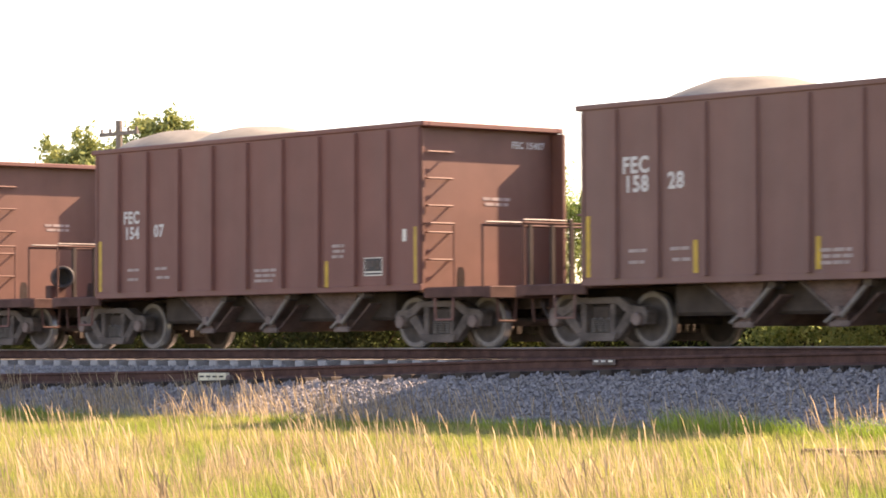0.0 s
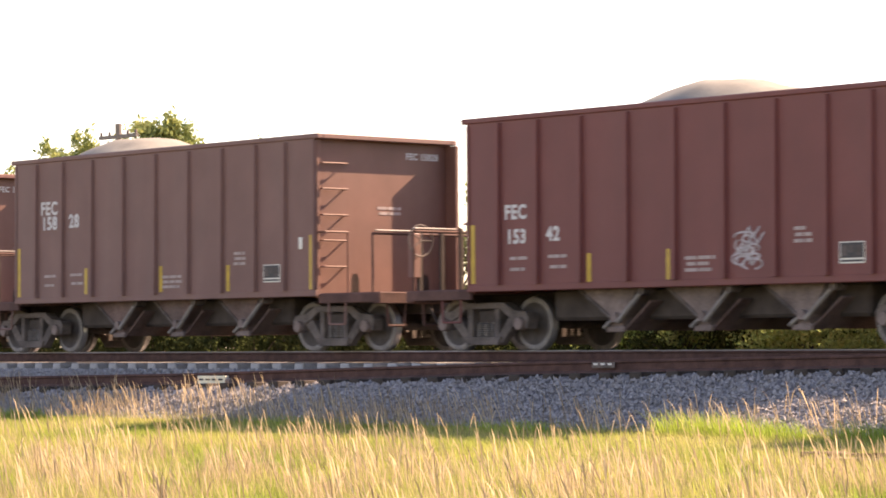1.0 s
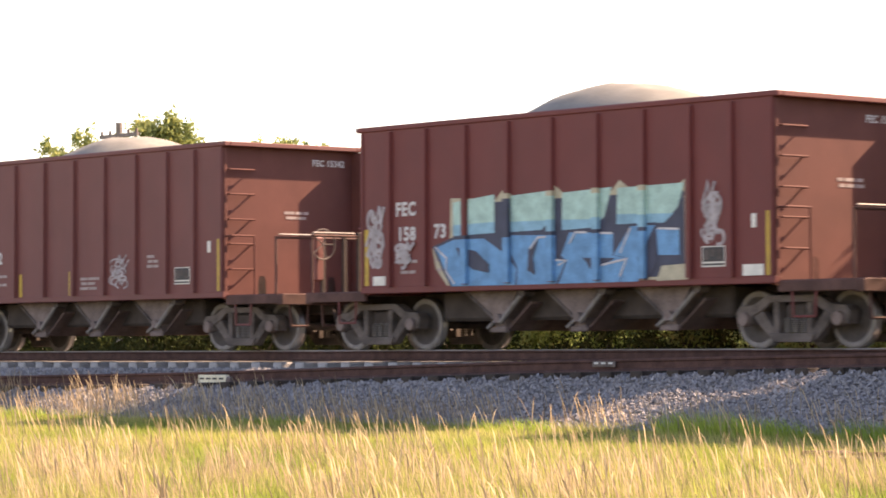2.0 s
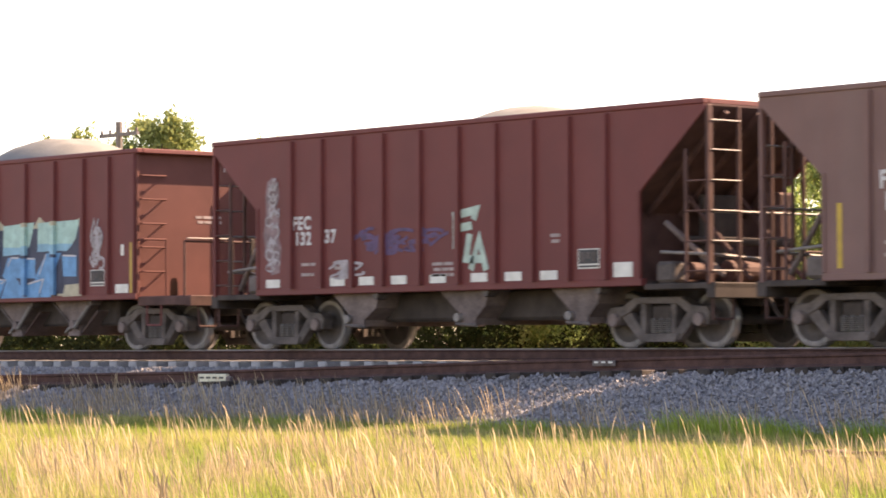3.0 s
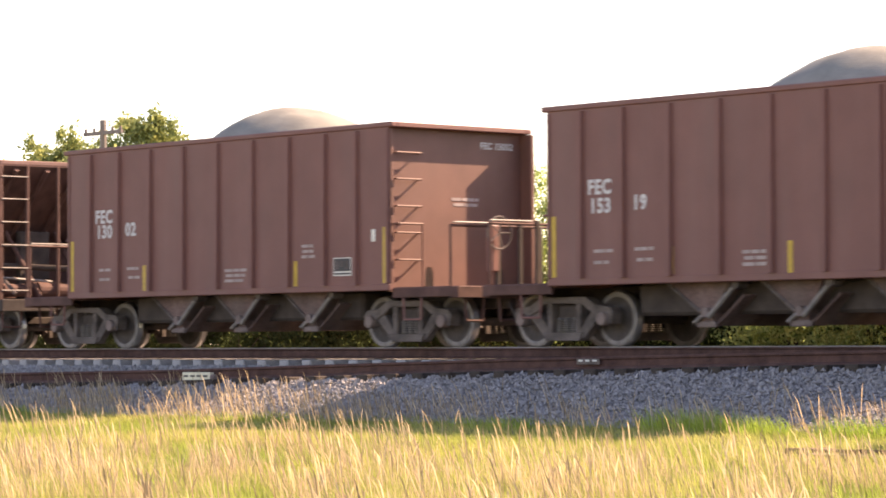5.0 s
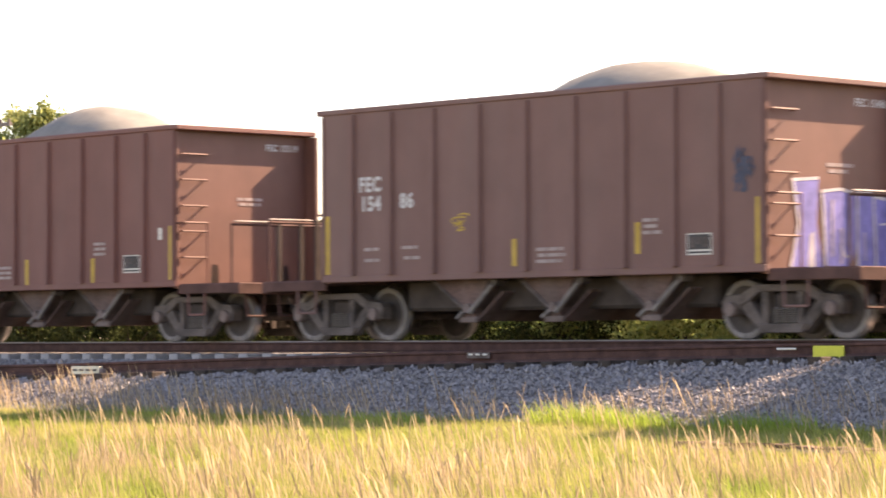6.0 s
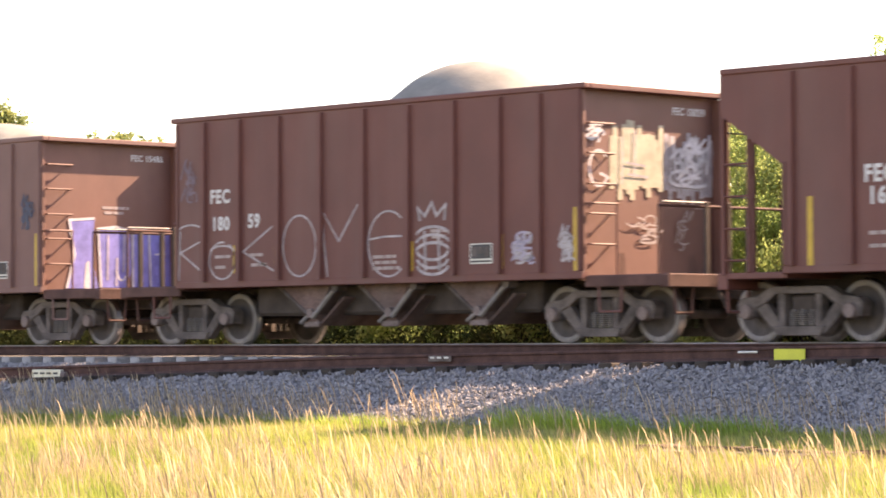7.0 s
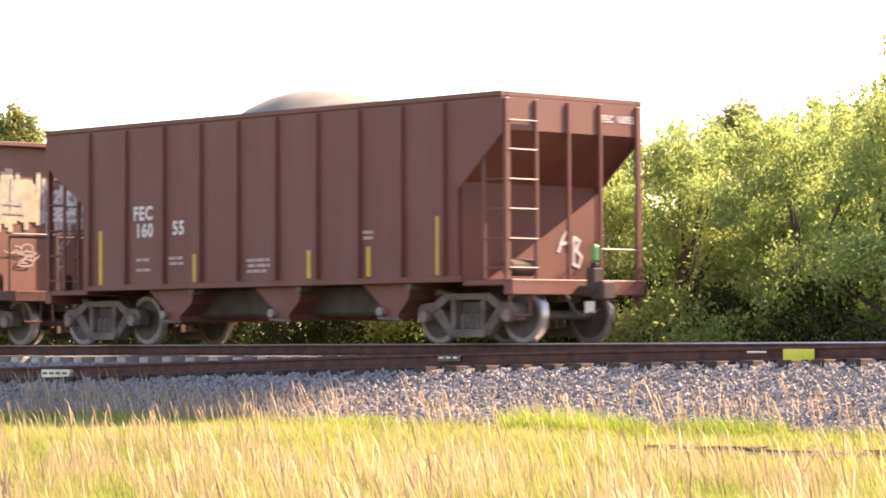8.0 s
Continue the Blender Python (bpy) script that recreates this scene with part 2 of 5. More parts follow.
def build_ground():
    xs = spaced((-2500, -200, 300), (-200, -60, 10), (-60, -10, 0.4), (-10, 80, 10), (80, 2500, 300))
    ys = spaced((-2000, -50, 300), (-50, 10, 5), (10, 26, 0.5), (26, 37, 0.2), (37, 80, 4), (80, 3000, 300))
    verts = [(x, y, ground_z(x, y) + 0.025 * noise.noise((x * 1.3, y * 1.3, 0)) * (abs(x) < 90)) for y in ys for x in xs]
    nx = len(xs)
    faces, slots = [], []
    for j in range(len(ys) - 1):
        for i in range(nx - 1):
            faces.append((j * nx + i, j * nx + i + 1, (j + 1) * nx + i + 1, (j + 1) * nx + i))
            slots.append(1 if TOE <= (ys[j] + ys[j + 1]) / 2 <= 36 else 0)
    me = bpy.data.meshes.new("ground")
    me.from_pydata(verts, [], faces)
    me.materials.append(soil_mat)
    me.materials.append(bed_mat)
    me.polygons.foreach_set("material_index", slots)
    me.polygons.foreach_set("use_smooth", [True] * len(faces))
    tagged(new("ground", me), "dry grassy field with a crushed stone railway bank", "ground", kind="structure")


RAIL = [(-0.075, -0.18), (0.075, -0.18), (0.07, -0.165), (0.012, -0.145), (0.009, -0.05), (0.036, -0.038), (0.036, -0.014), (0.022, 0.0), (-0.022, 0.0), (-0.036, -0.014), (-0.036, -0.038), (-0.009, -0.05), (-0.012, -0.145), (-0.07, -0.165)]


def build_rail(points, parent, label, worn=True):
    """A rail swept along points; its running surface is bright."""
    verts, faces, slots = [], [], []
    k = len(RAIL)
    for x, y, z in points:
        verts += [(x, y + dy, z + dz) for dy, dz in RAIL]
    for i in range(len(points) - 1):
        for j in range(k):
            faces.append((i * k + j, i * k + (j + 1) % k, (i + 1) * k + (j + 1) % k, (i + 1) * k + j))
            slots.append(1 if worn and j in (6, 7, 8) else 0)
    faces += [tuple(range(k)), tuple(range((len(points) - 1) * k, len(points) * k))]
    slots += [0, 0]
    me = bpy.data.meshes.new("rail")
    me.from_pydata(verts, [], faces)
    me.materials.append(rail_mat)
    me.materials.append(bright_steel)
    me.polygons.foreach_set("material_index", slots)
    return hang("rail", me, parent, label)


def build_tracks():
    main = tagged(new("railway_track"), "main railway track on pale concrete ties", "railway track", kind="structure")
    for side in (-0.7535, 0.7535):
        build_rail([(-260, TRACK_Y + side, 0), (120, TRACK_Y + side, 0)], main, "rusty steel rail with a bright top")
    siding = tagged(new("railway_track"), "diverging railway track on dark timber ties", "railway track", kind="structure")
    xs = [-160, -60, -51.01, -47, -43, -39.2, -36, -32, -28, -23.4, -20, -17.2]
    build_rail([(x, siding_y(x), siding_z(x)) for x in xs], siding, "rusty steel rail", False)
    build_rail([(x, siding_y(x) + 1.507, siding_z(x)) for x in xs if x < -28] + [(-27.6, 31.6 + 0.25, -0.05)], siding, "rusty steel rail", False)
    tie = bpy.data.meshes.new("tie")
    bm = boxes((-0.125, 0.125, -1.3, 1.3, -0.22, 0), bevel=0.02)
    bm.to_mesh(tie)
    bm.free()
    tie.materials.append(concrete_mat)
    for i in range(66):
        ob = hang("tie", tie, main)
        ob.location = (-58 + i * 0.61, TRACK_Y, -0.2)
    timber = bpy.data.meshes.new("tie")
    bm = boxes((-0.11, 0.11, -1.25, 1.25, -0.2, 0), bevel=0.012)
    bm.to_mesh(timber)
    bm.free()
    timber.materials.append(wood_mat)
    rnd = random.Random(4)
    for i in range(56):
        x = -50 + i * 0.55
        ob = hang("tie", timber, siding)
        y = siding_y(x) + 0.75
        ob.location = (x, y + rnd.uniform(-0.08, 0.03), siding_z(x) - 0.178)
        ob.rotation_euler = (0, 0, 0.126 + rnd.uniform(-0.02, 0.02))
    # painted plates and joint bars on the near rail's web
    def web(name, x0, x1, z0, z1, mat, label, thick=0.05, out=0.06):
        x = (x0 + x1) / 2
        y = siding_y(x) - out
        bm = boxes((-(x1 - x0) / 2, (x1 - x0) / 2, -thick, 0, z0, z1), bevel=0.008)
        ob = part(name, bm, mat, siding, label)
        ob.location, ob.rotation_euler = (x, y, 0), (0, 0, 0.126)
        return ob
    plate = web("rail_marker", -38.85, -38.2, -0.53, -0.385, sign_cream, "cream painted block on the rail web", 0.09)
    part("bolt", bars(0.05, ((0.42, -0.05, -0.47), (0.33, -0.05, -0.47))), chute_dust, plate)
    for k in range(4):
        part("mark", boxes((-0.28 + k * 0.15, -0.18 + k * 0.15, -0.097, -0.089, -0.46, -0.43)), black_paint, plate)
    part("foot", boxes((-0.38, 0.30, -0.14, -0.02, -0.55, -0.53)), sign_cream, plate)
    web("rail_marker", -24.88, -24.40, -0.27, -0.085, sign_yellow, "yellow painted plate on the rail web", 0.03)
    web("joint_bar", -25.45, -25.14, -0.14, -0.112, white_tape, "pale painted joint bar", 0.02)
    j = web("joint_bar", -30.72, -30.30, -0.255, -0.17, truck_steel, "bolted steel joint bar", 0.03)
    for k in range(3):
        part("bolt", boxes((-0.16 + k * 0.13, -0.09 + k * 0.13, -0.045, -0.03, -0.21, -0.185)), white_tape, j)


def scatter_stones():
    """Loose crushed stones over the near bank, one heap that nobody could count."""
    rng = np.random.default_rng(7)
    n = 72000
    x = rng.uniform(-47, -17, n)
    top = np.array([siding_y(v) for v in x])
    y = TOE - 0.25 + (top + 2.0 - TOE + 0.25) * rng.random(n)
    keep = np.abs(y - top) > 0.09
    x, y = x[keep], y[keep]
    n = len(x)
    z = np.array([ground_z(a, b) for a, b in zip(x, y)])
    base = np.array([(1, 0, 0), (-1, 0, 0), (0, 1, 0), (0, -1, 0), (0, 0, 1), (0, 0, -1)], float)
    tri = np.array([(0, 2, 4), (2, 1, 4), (1, 3, 4), (3, 0, 4), (2, 0, 5), (1, 2, 5), (3, 1, 5), (0, 3, 5)])
    size = 0.017 + 0.025 * rng.random((n, 1, 1)) ** 1.5
    v = base[None] * size * rng.uniform(0.55, 1.35, (n, 6, 1)) + rng.normal(0, 0.25, (n, 6, 3)) * size
    v += np.stack([x, y, z + rng.uniform(-0.01, 0.03, n) - 0.03 * (np.abs(y - top[keep]) < 0.5)], 1)[:, None]
    f = (np.arange(n) * 6)[:, None, None] + tri[None]
    me = bpy.data.meshes.new("ballast_stones")
    me.from_pydata(v.reshape(-1, 3), [], f.reshape(-1, 3))
    me.materials.append(stone_mat)
    tagged(new("ballast_stones", me), "blue-grey crushed stone ballast along the track", "gravel", kind="stuff")


def blades(name, x, y, z, height, width, lean, mat, label, seed, heads=False):
    """Many thin bent blades as one mesh."""
    rng = np.random.default_rng(seed)
    n = len(x)
    ang = rng.uniform(0, 6.2832, n)
    side = np.stack([np.cos(ang), np.sin(ang), np.zeros(n)], 1) * (width / 2)[:, None]
    la = rng.normal(-2.3, 1.15, n)
    out = np.stack([np.cos(la), np.sin(la), np.zeros(n)], 1) * (lean * height)[:, None]
    root = np.stack([x, y, z - 0.02], 1)
    up = np.array([0, 0, 1.0])
    mid = root + out * 0.28 + up * (height * 0.55)[:, None]
    tip = root + out + up * height[:, None]
    fat = 1.6 if heads else 0.75
    v = np.stack([root - side, root + side, mid + side * fat * 0.6, mid - side * fat * 0.6, tip], 1)
    if heads:
        near = root + out * 0.7 + up * (height * 0.82)[:, None]
        v = np.stack([root - side * 0.6, root + side * 0.6, near + side * 1.7, near - side * 1.7, tip], 1)
    i = (np.arange(n) * 5)[:, None]
    quads = i + np.array([[0, 1, 2, 3]])
    tris = i + np.array([[3, 2, 4]])
    me = bpy.data.meshes.new(name)
    me.from_pydata(v.reshape(-1, 3), [], quads.tolist() + tris.tolist())
    me.materials.append(mat)
    tagged(new(name, me), label, "grass", kind="stuff")


def field_points(n, y0, y1, seed, clump=0.0):
    rng = np.random.default_rng(seed)
    y = y0 + (y1 - y0) * rng.random(n)
    x = -y * np.tan(np.radians(59.5)) + rng.random(n) * y * (np.tan(np.radians(59.5)) - np.tan(np.radians(35.5)))
    if clump:
        keep = np.array([noise.noise((a * 0.9, b * 1.6, 3.0)) > clump - 0.5 + 0.5 * q for a, b, q in zip(x, y, rng.random(n))])
        x, y = x[keep], y[keep]
    bare = (np.abs(y - 23.85 - 0.1 * np.sin(x * 3)) < 0.32) & (x > -21.7) & (x < -17.5) & (rng.random(len(x)) < 0.85)
    x, y = x[~bare], y[~bare]
    z = np.array([ground_z(a, b) for a, b in zip(x, y)])
    return x, y, z, rng


def weed_tufts():
    """Bright green weeds at the foot of the bank."""
    for i, (x, y, n, h) in enumerate(TUFTS):
        rng = np.random.default_rng(50 + i)
        a, r = rng.uniform(0, 6.283, n), 0.55 * np.sqrt(rng.random(n))
        px, py = x + r * np.cos(a) * 1.5, y + r * np.sin(a) * 0.6
        pz = np.array([ground_z(u, v) for u, v in zip(px, py)])
        blades("weed_tuft", px, py, pz, h * (0.45 + 0.55 * rng.random(n)), 0.008 + 0.008 * rng.random(n), 0.2 + 0.6 * rng.random(n), weed_leaf, "bright green weeds at the foot of the stone bank", 60 + i)


def build_grass():
    x, y, z, rng = field_points(85000, 15.0, 24.2, 11)
    h = (0.07 + 0.12 * rng.random(len(x)))
    blades("green_grass", x, y, z, h, 0.008 + 0.007 * rng.random(len(x)), 0.2 + 0.4 * rng.random(len(x)), green_grass, "short yellow-green grass among dry stalks", 12)
    x, y, z, rng = field_points(70000, 23.0, 27.1, 13)
    h = (0.05 + 0.08 * rng.random(len(x)))
    blades("green_strip", x, y, z, h, 0.008 + 0.008 * rng.random(len(x)), 0.2 + 0.5 * rng.random(len(x)), strip_grass, "bright green short grass beside the stone bank", 14)
    x, y, z, rng = field_points(115000, 15.0, 25.0, 21, 0.30)
    keep = y < 22.9 + 0.8 * np.sin(x * 0.55 + 1.0) * np.sin(x * 0.23) + rng.normal(0, 0.5, len(x))
    x, y, z = x[keep], y[keep], z[keep]
    h = (0.12 + 0.24 * rng.random(len(x)) ** 1.3)
    blades("dry_grass", x, y, z, h, 0.0028 + 0.0030 * rng.random(len(x)), 0.1 + 0.6 * rng.random(len(x)), dry_grass, "tall dry golden grass in a field", 22)
    x, y, z, rng = field_points(13000, 15.5, 25.6, 31, 0.42)
    keep = y < 23.5 + rng.normal(0, 1.2, len(x))
    x, y, z = x[keep], y[keep], z[keep]
    h = (0.26 + 0.24 * rng.random(len(x)))
    blades("grass_stalks", x, y, z, h, 0.0055 + 0.004 * rng.random(len(x)), 0.15 + 0.45 * rng.random(len(x)), dry_grass, "pale grass stalks with seed heads", 32, True)
    x, y, z, rng = field_points(6500, 25.9, 27.9, 41, 0.25)
    keep = rng.random(len(x)) < np.where(x < -31, 0.95, 0.40)
    x, y, z = x[keep], y[keep], z[keep]
    h = (0.20 + 0.34 * rng.random(len(x)) ** 1.6)
    blades("bank_stalks", x, y, z, h, 0.0045 + 0.003 * rng.random(len(x)), 0.15 + 0.5 * rng.random(len(x)), dry_grass, "thin pale stalks at the foot of the bank", 42, True)


# ---- plants and pole ----
def crown_mesh(name, clumps, leaves, leaf, mat, seed):
    """Leaves as small bent quads, gathered in clumps (x, y, z, rx, ry, rz)."""
    rng = np.random.default_rng(seed)
    vs = []
    w = np.array([c[3] * c[4] * c[5] for c in clumps]) ** 0.8
    counts = (leaves * w / w.sum()).astype(int) + 4
    for (cx, cy, cz, rx, ry, rz), k in zip(clumps, counts):
        d = rng.normal(0, 1, (k, 3))
        d /= np.linalg.norm(d, axis=1)[:, None]
        r = rng.random(k) ** 0.45 * (1 + 0.25 * rng.normal(0, 1, k))
        p = d * r[:, None] * (rx, ry, rz) + (cx, cy, cz)
        a, b = rng.normal(0, 1, (k, 3)), rng.normal(0, 1, (k, 3))
        a /= np.linalg.norm(a, axis=1)[:, None]
        b -= (a * b).sum(1)[:, None] * a
        b /= np.linalg.norm(b, axis=1)[:, None]
        s = leaf * rng.uniform(0.55, 1.3, (k, 1))
        vs.append(np.stack([p - a * s, p + b * s * 0.42, p + a * s, p - b * s * 0.42], 1))
    v = np.concatenate(vs)
    f = (np.arange(len(v)) * 4)[:, None] + np.arange(4)[None]
    me = bpy.data.meshes.new(name)
    me.from_pydata(v.reshape(-1, 3), [], f.tolist())
    me.materials.append(mat)
    return me


def limb(bm, a, b, r0, r1, seed, steps=4):
    """A tapering, slightly crooked branch."""
    rnd = random.Random(seed)
    a, b = Vector(a), Vector(b)
    last = a
    for i in range(steps):
        k = (i + 1) / steps
        p = a.lerp(b, k) + Vector((rnd.uniform(-1, 1), rnd.uniform(-1, 1), 0)) * (b - a).length * 0.05 * (k < 1)
        q = (p - last).to_track_quat("Z", "Y")
        bmesh.ops.create_cone(bm, cap_ends=True, segments=7, radius1=r0 + (r1 - r0) * i / steps, radius2=r0 + (r1 - r0) * k, depth=(p - last).length * 1.04,
                              matrix=Matrix.LocRotScale((last + p) / 2, q, None))
        last = p


def plant(name, x, y, height, spread, seed, leaves, leaf, mat, label, low=0.1, group="", full=1.0):
    """A tree or shrub: trunk and limbs, and a crown of leaf clumps with gaps."""
    rnd = random.Random(seed)
    base = ground_z(x, y)
    thing = tagged(new(name), label, "shrub" if name == "shrub" else "tree", group)
    thing.location = (x, y, base)
    clumps, bm = [], bmesh.new()
    top = height - base
    limb(bm, (0, 0, -0.1), (rnd.uniform(-0.2, 0.2), rnd.uniform(-0.2, 0.2), top * 0.55), 0.03 * top, 0.015 * top, seed)
    count = 26
    for i in range(count):
        k = i / (count - 1)
        z = top * (low + (0.94 - low) * k)
        rr = spread * (0.95 - 0.55 * max(0, k - 0.45) / 0.55) * math.sqrt(rnd.random())
        a = rnd.uniform(0, 6.283)
        c = (rr * math.cos(a), rr * math.sin(a), z)
        s = rnd.uniform(0.20, 0.40) * spread * (1.0 - 0.35 * k) * full
        clumps.append((*c, s * rnd.uniform(0.9, 1.4), s * rnd.uniform(0.9, 1.4), s * rnd.uniform(0.6, 1.0)))
        if i % 2 == 0:
            limb(bm, (0, 0, top * min(0.5, 0.1 + 0.4 * k)), c, 0.012 * top, 0.003 * top, seed * 31 + i, 3)
    for i in range(9):
        a = rnd.uniform(0, 6.283)
        rr = spread * rnd.uniform(0.0, 0.7)
        clumps.append((rr * math.cos(a), rr * math.sin(a), top * rnd.uniform(0.88, 1.0), 0.12 * spread, 0.12 * spread, 0.18 * spread))
    part("trunk", bm, bark_mat, thing)
    hang("crown", crown_mesh("crown", clumps, leaves, leaf, mat, seed), thing)
    return thing


def build_plants():
    rnd = random.Random(3)
    shrubs = [(-40.6, 37.6, 3.4, 1.8), (-38.4, 37.2, 2.7, 1.6), (-36.4, 37.4, 2.75, 1.6), (-34.4, 37.2, 3.15, 1.8), (-32.2, 37.0, 3.4, 1.9), (-30.0, 37.2, 3.5, 1.9),
              (-27.8, 36.9, 3.9, 2.0), (-25.0, 37.2, 4.5, 2.2)]
    for i, (x, y, h, s) in enumerate(shrubs):
        plant("shrub", x, y, h, s, 40 + i, 29000 if x > -36 else 18000, 0.046, bush_leaf, "dense green leafy shrub beside the railway track", 0.04, "shrubs behind the track")
    # Added row, hidden by the train: blocks sun and darkens the gap below.
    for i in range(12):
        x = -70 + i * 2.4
        plant("shrub", x, 37.9 + rnd.uniform(-0.4, 0.4), rnd.uniform(2.0, 2.5), 1.8, 70 + i, 6000, 0.085, shaded_leaf, "shrub added behind the train to block light, coloured dark for shade", 0.1, "shrubs behind the track")
    for i in range(7):
        plant("shrub", -39.5 + i * 2.5, 42.5 + rnd.uniform(-0.6, 0.6), rnd.uniform(3.7, 4.1) + 0.12 * i, 2.2, 90 + i, 13000, 0.068, bush_leaf, "tall green shrub in the hedge behind the track", 0.05, "shrubs behind the track")
    for i in range(9):
        plant("shrub", -36.5 + i * 1.5, 39.9 + rnd.uniform(-0.3, 0.3), 3.45 + 0.1 * i + rnd.uniform(-0.2, 0.2), 1.6, 130 + i, 13000, 0.060, bush_leaf, "dense green leafy shrub beside the railway track", 0.05, "shrubs behind the track")
    # Undergrowth whose dark colour stands in for shade at the hedge foot.
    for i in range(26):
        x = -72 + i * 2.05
        plant("shrub", x, 36.4 + rnd.uniform(-0.2, 0.2), rnd.uniform(0.1, 0.5) + (0.6 if x > -44 else 0), 1.2, 160 + i, 5500 if x > -44 else 2500, 0.055, shaded_leaf, "low undergrowth beside the ballast, coloured dark for shade", 0.08, "undergrowth behind the track")
    plant("tree", -97.1, 70, 9.35, 2.5, 120, 24000, 0.14, tree_leaf, "broad leafy green tree far behind the train", 0.55, "", 1.35)
    plant("tree", -103.4, 70.5, 8.9, 2.7, 121, 24000, 0.14, tree_leaf, "rounded dark green tree far behind the train", 0.55, "", 1.35)
    plant("tree", -110.0, 71, 7.9, 3.0, 122, 7000, 0.16, tree_leaf, "low green tree far behind the train", 0.3)
    plant("tree", -90.8, 72, 8.15, 2.4, 123, 8000, 0.15, tree_leaf, "small leafy tree far behind the train", 0.3)
    for x, y, h, w in ((-50.6, 60, 6.1, 2.4), (-47.6, 61, 6.2, 2.3), (-44.3, 60, 5.9, 2.2)):
        plant("tree", x, y, h, w, int(200 - x), 15000, 0.10, tree_leaf, "rounded olive-green tree beyond the hedge", 0.25)
    plant("tree", -28.3, 37.6, 4.85, 0.7, 124, 2600, 0.05, bush_leaf, "slender sapling above the green hedge", 0.4)
    # Added backdrop that stops horizon glow showing under the cars.
    rng = np.random.default_rng(77)
    clumps = [(-290 + 290 * k / 150 + rng.uniform(-2, 2), rng.uniform(115, 135), rng.uniform(0.3, 2.6), rng.uniform(1.5, 3.0), rng.uniform(1.5, 3), rng.uniform(1.2, 2.0)) for k in range(150)]
    tagged(new("backdrop_woods", crown_mesh("backdrop_woods", clumps, 26000, 0.42, shaded_leaf, 78)), "added dark line of low woods that blocks the bright horizon", "woods", kind="stuff")
    pole = tagged(new("utility_pole"), "weathered wooden utility pole with a crossarm", "utility pole")
    pole.location = (-93.0, 65, -0.95)
    bm = bmesh.new()
    limb(bm, (0, 0, -0.5), (0, 0, 9.55), 0.17, 0.13, 1, 2)
    part("post", bm, pole_wood, pole)
    part("crossarm", boxes((-1.25, 1.25, -0.06, 0.06, 9.08, 9.22)), pole_wood, pole)
    for x in (-1.15, -0.6, 0.6, 1.15):
        part("insulator", bars(0.05, ((x, 0, 9.22), (x, 0, 9.36))), chute_dust, pole)


def build_debris():
    """Old timbers left lying in the grass."""
    rnd = random.Random(9)
    for x, y, ln, turn, pale in ((-20.6, 23.95, 1.5, 2, False), (-18.95, 23.75, 1.5, -3, False), (-19.5, 23.62, 2.6, 1, True), (-17.9, 24.0, 1.0, 5, False)):
        bm = boxes((-ln / 2, ln / 2, -0.10, 0.10, 0, 0.07 if not pale else 0.05))
        bmesh.ops.subdivide_edges(bm, edges=[e for e in bm.edges if abs(e.verts[0].co.x - e.verts[1].co.x) > 0.5], cuts=6)
        for v in bm.verts:
            v.co += Vector((rnd.uniform(-0.03, 0.03), rnd.uniform(-0.025, 0.025), rnd.uniform(-0.012, 0.012)))
        me = bpy.data.meshes.new("timber")
        bm.to_mesh(me)
        bm.free()
        me.materials.append(pole_wood if pale else old_wood)
        ob = tagged(new("timber", me), "weathered pale timber lying in dry grass" if pale else "broken dark timber lying in dry grass", "timber", "timbers in the grass")
        ob.matrix_basis = pose(x, y, ground_z(x, y) + 0.01, 0, 0, turn)


build_ground()
build_tracks()
build_debris()


# ---- the train ----
HALF = 1.556
SHEET = 1.53
WHEEL_R = 0.42
TRUCK_A, TRUCK_B = -0.143, 9.02
A_RIBS = [0.74, 1.62, 2.58, 3.57, 4.56, 5.55, 6.53, 7.48, 8.30]
B_RIBS = [0.64, 1.45, 2.26, 3.04, 3.96, 4.89, 5.76, 6.61, 7.41, 8.21]
C_RIBS = [0.12, 1.12, 2.13, 3.09, 4.03, 4.98, 5.95, 6.92, 7.89, 8.80]
moving = []


def shared(name, bm, mat):
    me = bpy.data.meshes.new(name)
    bm.to_mesh(me)
    bm.free()
    me.materials.append(mat)
    return me


def wheelset_mesh():
    bm = bmesh.new()
    for s in (-1, 1):
        prof = [(0.05, 0.80), (0.11, 0.80), (0.13, 0.76), (0.30, 0.735), (0.335, 0.80), (0.405, 0.805), (WHEEL_R, 0.79), (WHEEL_R + 0.002, 0.715), (WHEEL_R + 0.026, 0.70), (WHEEL_R + 0.02, 0.68), (0.35, 0.68), (0.30, 0.70), (0.13, 0.68), (0.08, 0.66)]
        turned(bm, [(r, y * s) for r, y in prof])
    bar(bm, (0, -1.02, 0), (0, 1.02, 0), 0.075, 12)
    for f in bm.faces:
        r = math.hypot(f.calc_center_median().x, f.calc_center_median().z)
        f.material_index = 1 if r > 0.415 else (2 if r > 0.36 else 0)
        f.smooth = True
    me = shared("wheelset", bm, wheel_steel)
    me.materials.append(tread_steel)
    me.materials.append(rim_steel)
    return me


